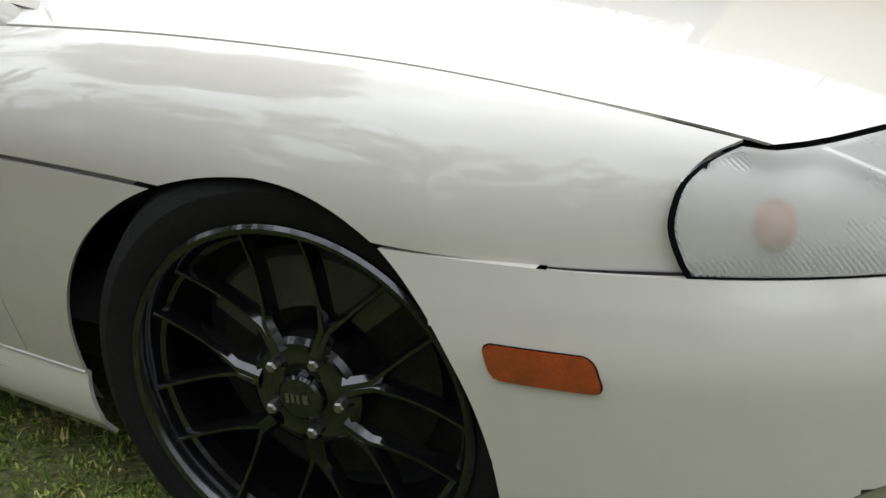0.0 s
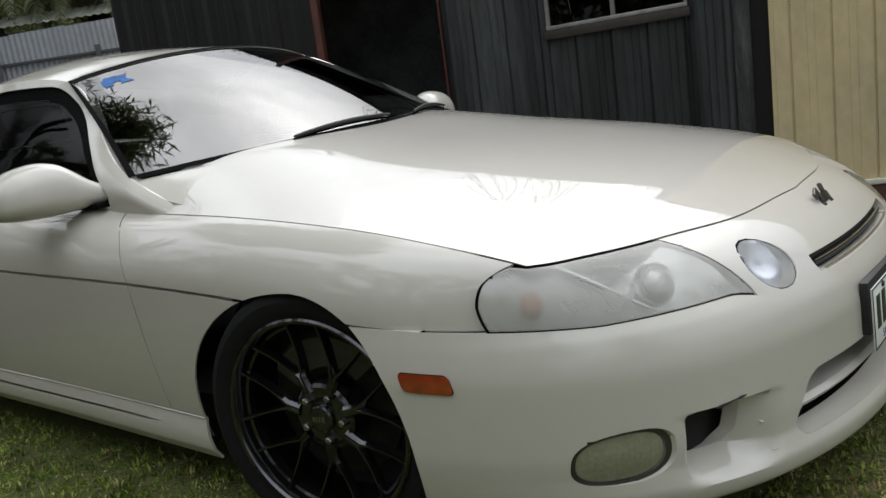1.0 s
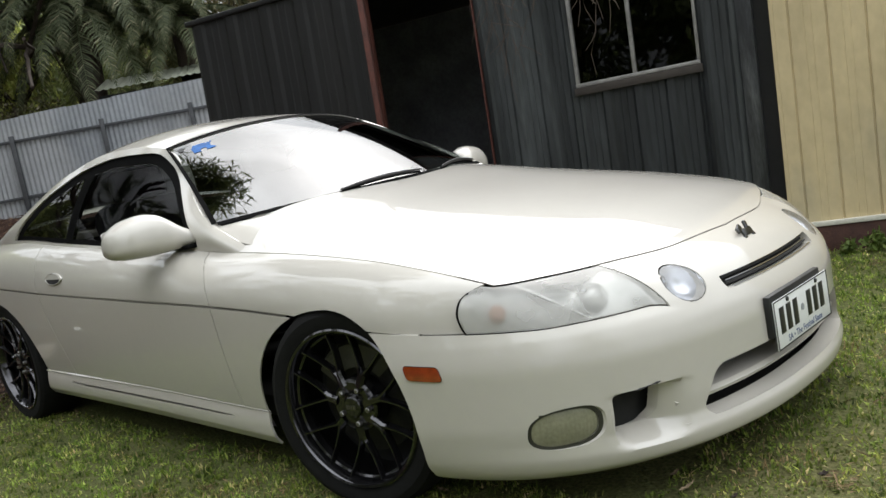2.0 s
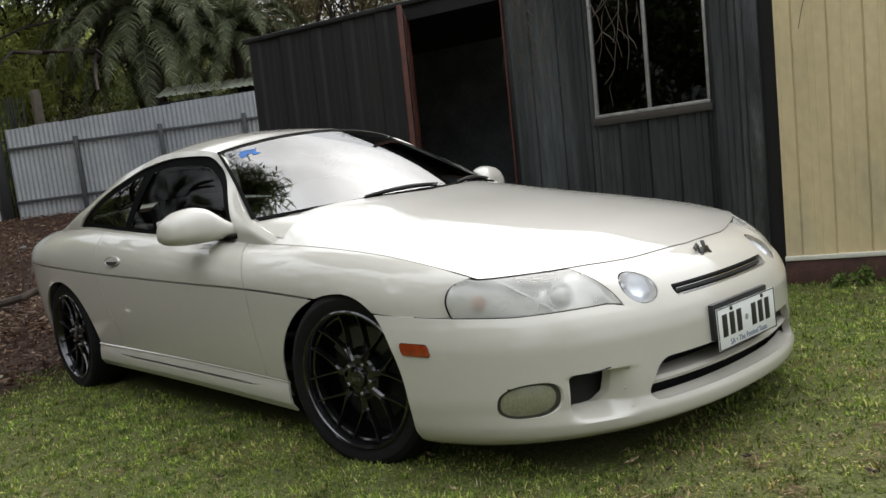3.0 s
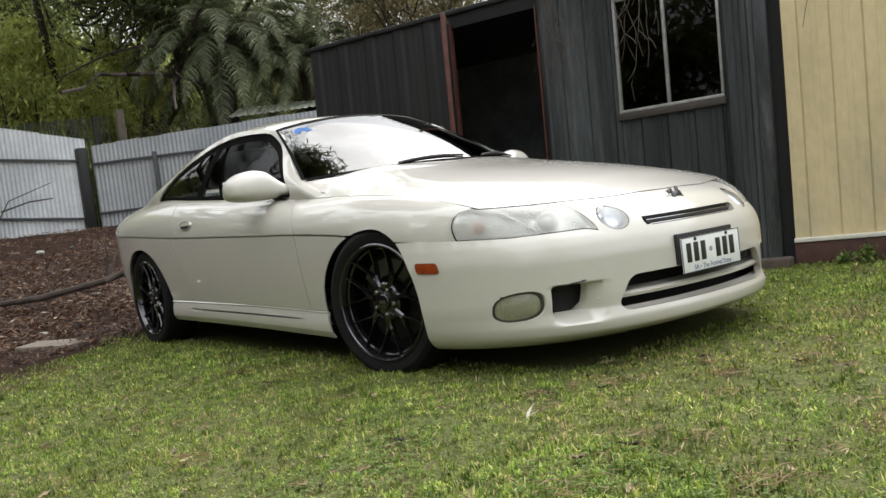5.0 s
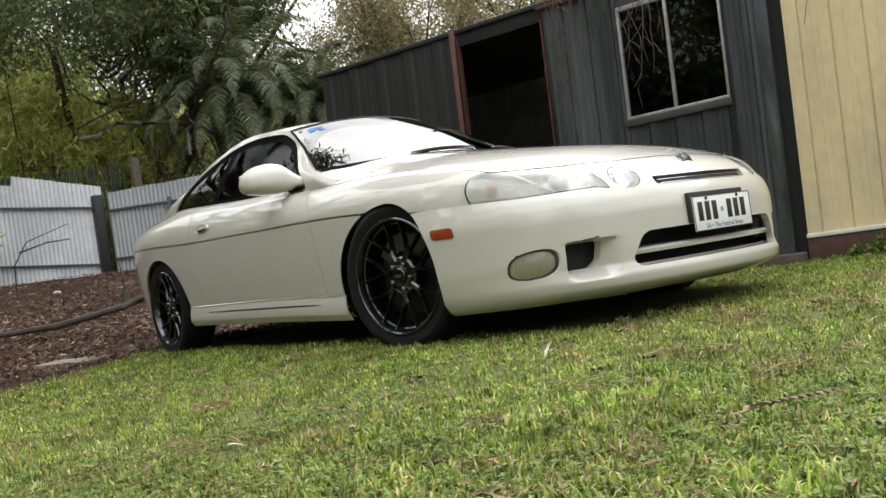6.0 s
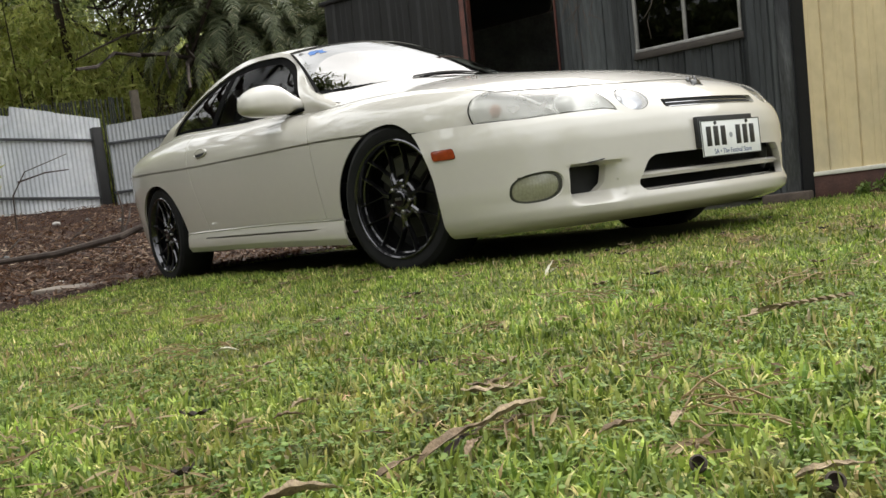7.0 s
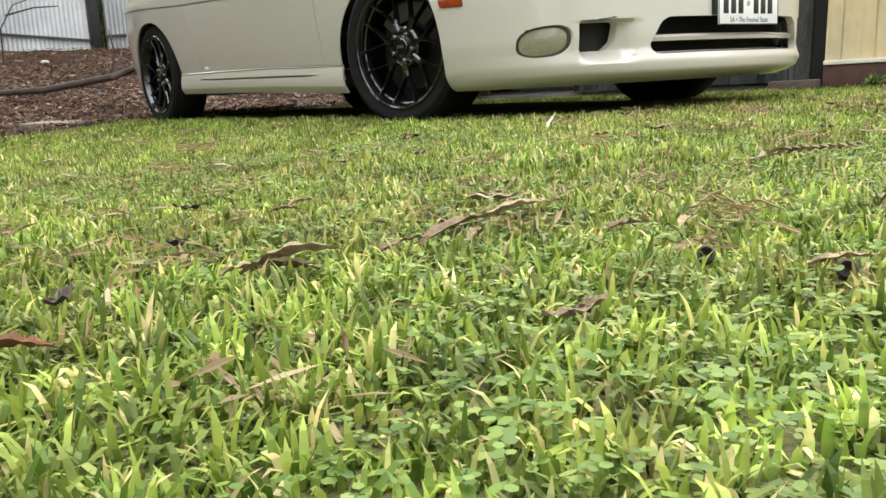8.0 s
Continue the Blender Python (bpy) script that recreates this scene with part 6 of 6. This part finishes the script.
def patchy(x, y):
    """How lush the lawn is, 0 to 1."""
    return 0.5 + 0.5 * noise.noise((x * 1.4, y * 1.4, 2)) + 0.3 * noise.noise((x * 5, y * 5, 4))


def blades(name, x0, x1, y0, y1, per, tall, wide, seed, label, keep=lambda x, y: True, mat=None, lean=0.55, simple=False):
    """Bent grass blades strewn over a rectangle of lawn."""
    rng = np.random.default_rng(seed)
    n = int((x1 - x0) * (y1 - y0) * per)
    # two thirds of the blades grow in tufts and fan out from them
    x, y = rng.uniform(x0, x1, n), rng.uniform(y0, y1, n)
    tufts = max(1, n // 11)
    tx, ty = rng.uniform(x0, x1, tufts), rng.uniform(y0, y1, tufts)
    pick = rng.integers(0, tufts, n)
    off = rng.normal(0, 0.38 * (11 / per) ** 0.5, (n, 2))
    tuft = rng.random(n) < 0.66
    x, y = np.where(tuft, tx[pick] + off[:, 0], x), np.where(tuft, ty[pick] + off[:, 1], y)
    fan = np.where(tuft, np.arctan2(off[:, 1], off[:, 0]) + rng.normal(0, 0.5, n), rng.uniform(0, 6.283, n))
    strong = np.where(tuft, rng.uniform(0.7, 1.3, tufts)[pick], 0.9)
    ok = np.array([keep(a, b) and a > soil_line(b) - 0.25 + 0.9 * q * q + 0.3 * noise.noise((a * 3, b * 3, 0)) for a, b, q in zip(x, y, rng.random(n))])
    x, y, fan, strong = x[ok], y[ok], fan[ok], strong[ok]
    n = len(x)
    z = np.array([bump_at(a, b) for a, b in zip(x, y)])
    lush = np.array([patchy(a, b) for a, b in zip(x, y)])
    h = tall * rng.uniform(0.45, 1.25, n) * (0.65 + 0.5 * lush) * strong
    a = fan
    t = np.abs(rng.normal(0, lean, n)) + 0.1
    d = np.stack([np.cos(a), np.sin(a), 0 * a], 1)
    s = np.stack([-np.sin(a), np.cos(a), 0 * a], 1) * (wide * rng.uniform(0.6, 1.3, n))[:, None] * 0.5
    p = np.stack([x, y, z - 0.004], 1)
    up = np.array([0, 0, 1.0])
    k1, k2, k3 = (np.stack([np.sin(t * q), np.cos(t * q)], 1) for q in (0.35, 1.1, 2.0))
    m = p + (d * k1[:, :1] + up * k1[:, 1:]) * (h * 0.42)[:, None]
    o = m + (d * k2[:, :1] + up * k2[:, 1:]) * (h * 0.36)[:, None]
    e = o + (d * k3[:, :1] + up * k3[:, 1:]) * (h * 0.34)[:, None]
    if simple:
        v = np.stack([p, m + s, e, m - s], 1).reshape(-1, 3)
        return stuff_mesh(name, v.tolist(), np.arange(n * 4).reshape(-1, 4).tolist(), mat or BLADE, label, "grass")
    v = np.stack([p - s * 0.7, p + s * 0.7, m + s, m - s, o + s * 0.8, o - s * 0.8, e], 1).reshape(-1, 3)
    k = np.arange(n)[:, None] * 7
    quads = np.concatenate([k, k + 1, k + 2, k + 3], 1).tolist() + np.concatenate([k + 3, k + 2, k + 4, k + 5], 1).tolist()
    tris = np.concatenate([k + 5, k + 4, k + 6], 1).tolist()
    return stuff_mesh(name, v.tolist(), quads + tris, mat or BLADE, label, "grass")



under_car = lambda x, y: not (-3.3 < x < 0.75 and -0.72 < y < 0.75)
blades("grass", 1.7, 3.1, -3.2, -1.9, 44000, 0.029, 0.0044, 61, "mown green lawn grass blades close to the eye", lean=1.3)
blades("grass", 1.2, 3.3, -3.6, -1.2, 22000, 0.026, 0.0046, 60, "mown green lawn grass blades", lambda x, y: not (1.7 < x < 3.1 and -3.2 < y < -1.9), lean=1.05)
blades("grass", -0.6, 3.6, -3.9, -0.6, 14000, 0.026, 0.0050, 62, "mown green lawn grass blades", lambda x, y: not (1.2 < x < 3.3 and y < -1.2), lean=1.2, simple=True)
blades("grass", -3.8, 4.5, -4.6, 4.2, 6500, 0.028, 0.0075, 63, "mown green lawn grass blades round the car", lambda x, y: under_car(x, y) and not (-0.6 < x < 3.6 and y < -0.6), lean=1.2, simple=True)
blades("grass", -12.0, 9.0, -12.0, 5.0, 120, 0.04, 0.011, 64, "lawn grass blades further off", lambda x, y: not (-3.8 < x < 4.5 and -4.6 < y < 4.2))
blades("dry_grass", -0.6, 3.6, -3.9, 1.0, 1500, 0.03, 0.0042, 65, "dry straw-coloured blades among the lawn", lambda x, y: patchy(x * 1.6 + 7, y * 1.6) > 0.6 and under_car(x, y), STRAW, 1.0)

# clover: three round leaflets on a short stalk
rng = np.random.default_rng(66)
v, f = [], []
for _ in range(20000):
    x, y = rng.uniform(0.8, 3.3), rng.uniform(-3.7, -1.2)
    if noise.noise((x * 2.0, y * 2.0, 20)) < -0.12:
        continue
    z = bump_at(x, y) + rng.uniform(0.006, 0.021)
    a0, r = rng.uniform(0, 6.28), rng.uniform(0.0022, 0.0044)
    for k in range(3):
        a = a0 + 2.094 * k
        c = Vector((x + math.cos(a) * r, y + math.sin(a) * r, z + rng.normal(0, 0.001)))
        b = len(v)
        tip = rng.normal(0, 0.25)
        v += [tuple(c + Vector((math.cos(a + q) * r * 0.92, math.sin(a + q) * r * 0.92, r * tip * math.cos(q)))) for q in (0, 1.05, 2.1, 3.14, 4.2, 5.24)]
        f.append(tuple(range(b, b + 6)))
stuff_mesh("clover", v, f, CLOVER, "low clover leaves among the lawn grass", "clover")


# ---- litter on the lawn ----
def dead_leaf(at, length, width, yaw, curl, mat, label, name="dead_leaf", tilt=0.0):
    """A curled leaf with a folded midrib."""
    m = Matrix.Translation((at[0], at[1], bump_at(at[0], at[1]) + at[2])) @ pose(0, 0, 0, tilt, 0, yaw)

    def pt(u, v):
        w = width * math.sin(math.pi * min(1, u ** 0.8)) ** 0.8 * 0.5
        return m @ Vector(((u - 0.5) * length, v * w, abs(v) * w * 0.6 + curl * (2 * u - 1) ** 2 + 0.002 * math.sin(u * 17 + v * 3)))
    bm = sheet(pt, steps(0.001, 0.999, 16), steps(-1, 1, 6))
    return thing(name, bm, mat, label, "leaf", "dead leaves on the lawn")


WHITELEAF = material("bleached_leaf", (0.62, 0.60, 0.48), 0.7, vary=0.15, scale=30)
TANLEAF = material("tan_dead_leaf", (0.20, 0.14, 0.085), 0.85, vary=0.5, scale=60, bump=0.4, bump_scale=120)
BROWNLEAF = material("brown_dead_leaf", (0.03, 0.019, 0.013), 0.85, vary=0.4, scale=60)
def strip_leaf(a, b, width, arch, mat, label, twist=0.6, ragged=0.0):
    """A long dry leaf from a to b, folded along its rib, with a pointed tip."""
    a, b = Vector(a) - Vector((0, 0, 0.011)), Vector(b) - Vector((0, 0, 0.011))
    d = (b - a).normalized()
    side, up = d.cross(Vector((0, 0, 1))).normalized(), Vector((0, 0, 1))

    def pt(u, v):
        w = width * 0.27 * (min(1, u / 0.25) ** 0.7 * min(1, (1 - u) / 0.55) ** 0.9) + 0.0006
        t = twist * (u - 0.5)
        w *= 1 + ragged * math.sin(u * 23 + v * 2)
        return a.lerp(b, u) + up * (arch * math.sin(math.pi * u) + abs(v) * w * 0.9 + 0.0025 * noise.noise((u * 9, v * 2, a.x * 50))) + (side * math.cos(t) + up * math.sin(t)) * (v * w)
    bm = sheet(pt, steps(0.002, 0.998, 24), steps(-1, 1, 6))
    return thing("dead_leaf", bm, mat, label, "leaf", "dead leaves on the lawn")


strip_leaf((1.078, -1.132, 0.026), (1.086, -1.098, 0.074), 0.024, 0.0, WHITELEAF, "bleached curled leaf standing in the lawn", 0.6)
strip_leaf((1.076, -1.135, 0.026), (1.108, -1.100, 0.056), 0.02, 0.0, WHITELEAF, "bleached curled leaf standing in the lawn", 0.4)
PALETAN = material("pale_dead_leaf", (0.33, 0.25, 0.155), 0.85, vary=0.5, scale=70, bump=0.4, bump_scale=150)
strip_leaf((2.19, -2.59, 0.020), (2.28, -2.545, 0.045), 0.034, 0.006, PALETAN, "pale tan dead leaf with upturned tip in the grass", 0.8, 0.1)
strip_leaf((2.20, -2.605, 0.022), (2.262, -2.56, 0.032), 0.020, 0.004, TANLEAF, "brown dead leaf lying in the grass", -0.6)
strip_leaf((2.222, -2.43, 0.022), (2.213, -2.30, 0.034), 0.022, 0.008, TANLEAF, "long brown dead leaf lying in the grass", 1.2, 0.15)
strip_leaf((2.216, -2.35, 0.030), (2.208, -2.235, 0.040), 0.026, 0.006, PALETAN, "long pale dead leaf lying in the grass", -0.8, 0.1)
strip_leaf((2.235, -2.41, 0.018), (2.20, -2.33, 0.030), 0.014, 0.004, BROWNLEAF, "narrow brown dead leaf lying in the grass", 0.8)
for x, y, a, ln, mt in ((2.225, -2.45, 95, 0.07, TANLEAF), (2.205, -2.37, 70, 0.06, PALETAN), (2.24, -2.37, 120, 0.05, TANLEAF), (2.21, -2.28, 80, 0.05, TANLEAF), (2.21, -2.60, 40, 0.05, PALETAN), (2.24, -2.57, 15, 0.06, TANLEAF), (2.33, -2.25, 60, 0.05, TANLEAF), (2.36, -2.2, 110, 0.045, PALETAN), (1.9, -2.4, 30, 0.05, TANLEAF), (1.85, -2.35, 80, 0.04, PALETAN)):
    c, w = Vector((x, y, 0.026)), Vector((math.cos(radians(a)), math.sin(radians(a)), 0.1)) * ln * 0.5
    strip_leaf(c - w, c + w, 0.014, 0.003, mt, "narrow dry leaf strip lying in the grass", 0.9, 0.2)
# dry fern-like frond
frond = base("dead_frond", (2.15, -1.61, bump_at(2.15, -1.61)), "pale tan dead frond with paired leaflets on the lawn", "frond")
f0, f1 = Vector((2.108, -1.688, 0.022)), Vector((2.200, -1.540, 0.030))
part("stalk", tube(bmesh.new(), [f0.lerp(f1, t) + Vector((0, 0, 0.006 * math.sin(3.1 * t))) for t in steps(0, 1, 8)], [0.0022 - 0.00018 * i for i in range(9)], 6), PALETAN, frond)
fd = (f1 - f0).normalized()
fs = fd.cross(Vector((0, 0, 1))).normalized()
for k in range(9):
    for sg in (-1, 1):
        c = f0.lerp(f1, 0.08 + 0.1 * k + 0.03 * sg)
        e = fd * 0.022 + fs * sg * 0.019 + Vector((0, 0, 0.014 + 0.004 * sg))
        e *= 1.25 - 0.07 * k

        def leaflet(u, v, c=c, e=e):
            w = 0.0065 * math.sin(math.pi * min(1.0, 0.1 + u * 0.9)) ** 0.7
            return c + e * u + fd * v * w + Vector((0, 0, abs(v) * w * 0.7 - 0.012 * u * u))
        part("leaflet", sheet(leaflet, steps(0, 0.99, 7), steps(-1, 1, 4)), PALETAN if (k + sg) % 3 else TANLEAF, frond)
strip_leaf((2.535, -2.285, 0.020), (2.575, -2.235, 0.024), 0.016, 0.002, PALETAN, "short pale dead leaf in the grass", 0.3)
strip_leaf((2.30, -2.83, 0.024), (2.36, -2.79, 0.034), 0.026, 0.004, material("rust_dead_leaf", (0.2, 0.085, 0.04), 0.85, vary=0.4, scale=50), "rust brown dead leaf in the grass", 0.5, 0.15)
strip_leaf((1.16, -2.19, 0.026), (1.22, -2.16, 0.030), 0.020, 0.004, WHITELEAF, "small bleached leaf in the grass", 0.4)


def gum_nut(at, r):
    """A dark hollow seed cup."""
    bm = turned(((0.0, -0.2 * r), (0.75 * r, 0.0), (0.95 * r, 0.7 * r), (r, 1.3 * r), (0.72 * r, 1.45 * r), (0.66 * r, 1.1 * r), (0.4 * r, 0.5 * r), (0.0, 0.4 * r)), 20,
                Matrix.Translation((at[0], at[1], bump_at(at[0], at[1]) + at[2])) @ pose(0, 0, 0, 50, 0, 40))
    return thing("seed_cup", bm, BROWNLEAF, "dark round dried seed cup in the grass", "seed", "seed cups in the grass")


gum_nut((2.443, -2.284, 0.010), 0.008)
gum_nut((2.56, -2.272, 0.010), 0.008)
rng = np.random.default_rng(99)
for k in range(150):
    x, y = rng.uniform(-0.5, 3.4), rng.uniform(-3.6, 0.4)
    if under_car(x, y) and (x - 2.9) ** 2 + (y + 2.9) ** 2 > 0.2:
        dead_leaf((x, y, 0.016), rng.uniform(0.025, 0.07), rng.uniform(0.008, 0.02), rng.uniform(0, 360), 0.008, (TANLEAF, BROWNLEAF, PALETAN)[k % 3], "small dead leaf lying in the lawn")
STRAWCLUMP = [(2.35, -2.12), (1.6, -1.5), (1.0, -2.2), (1.9, -1.2), (2.6, -1.2), (0.4, -1.9)]
for i, (cx, cy) in enumerate(STRAWCLUMP):
    bm = bmesh.new()
    for _ in range(26):
        a = rng.uniform(0, 6.28)
        p = Vector((cx + rng.normal(0, 0.05), cy + rng.normal(0, 0.04), bump_at(cx, cy) + rng.uniform(0.008, 0.03)))
        d = Vector((math.cos(a), math.sin(a), rng.normal(0, 0.2))) * rng.uniform(0.02, 0.05)
        tube(bm, (p - d, p + Vector((0, 0, 0.005)), p + d), (0.0012, 0.0014, 0.0008), 4)
    thing("straw", bm, STRAW, "raked dry straw lying on the lawn", "straw", "", "stuff")
# flat mats of dead thatch, tan and rust brown, caught among the blades
THATCH = leaf_material("dead_thatch", (0.10, 0.058, 0.030), (0.30, 0.215, 0.115), (0.46, 0.37, 0.23))
rng = np.random.default_rng(144)
v, f = [], []
for _ in range(620):
    cx, cy = rng.uniform(-2.6, 3.5), rng.uniform(-3.9, 2.2)
    if not under_car(cx, cy) or cx < soil_line(cy) + 0.1 or noise.noise((cx * 0.8, cy * 0.8, 51)) < -0.15 or (cx - 2.85) ** 2 + (cy + 2.88) ** 2 < 0.09:
        continue
    r, z0 = rng.uniform(0.015, 0.055), bump_at(cx, cy)
    for _ in range(int(rng.integers(10, 34))):
        p = np.array([cx, cy, z0]) + rng.normal(0, 1, 3) * np.array([r, r, 0.004]) + np.array([0, 0, 0.015])
        a, ln, wd = rng.uniform(0, 6.28), rng.uniform(0.008, 0.026), rng.uniform(0.0010, 0.0026)
        d = np.array([math.cos(a), math.sin(a), rng.normal(0, 0.25)]) * ln
        w = np.array([-math.sin(a), math.cos(a), rng.normal(0, 0.3)]) * wd
        k = len(v)
        v += [tuple(p - d), tuple(p + w + (0, 0, 0.002)), tuple(p + d), tuple(p - w)]
        f.append((k, k + 1, k + 2, k + 3))
stuff_mesh("thatch", v, f, THATCH, "tan and rust brown dead thatch among the grass", "thatch")
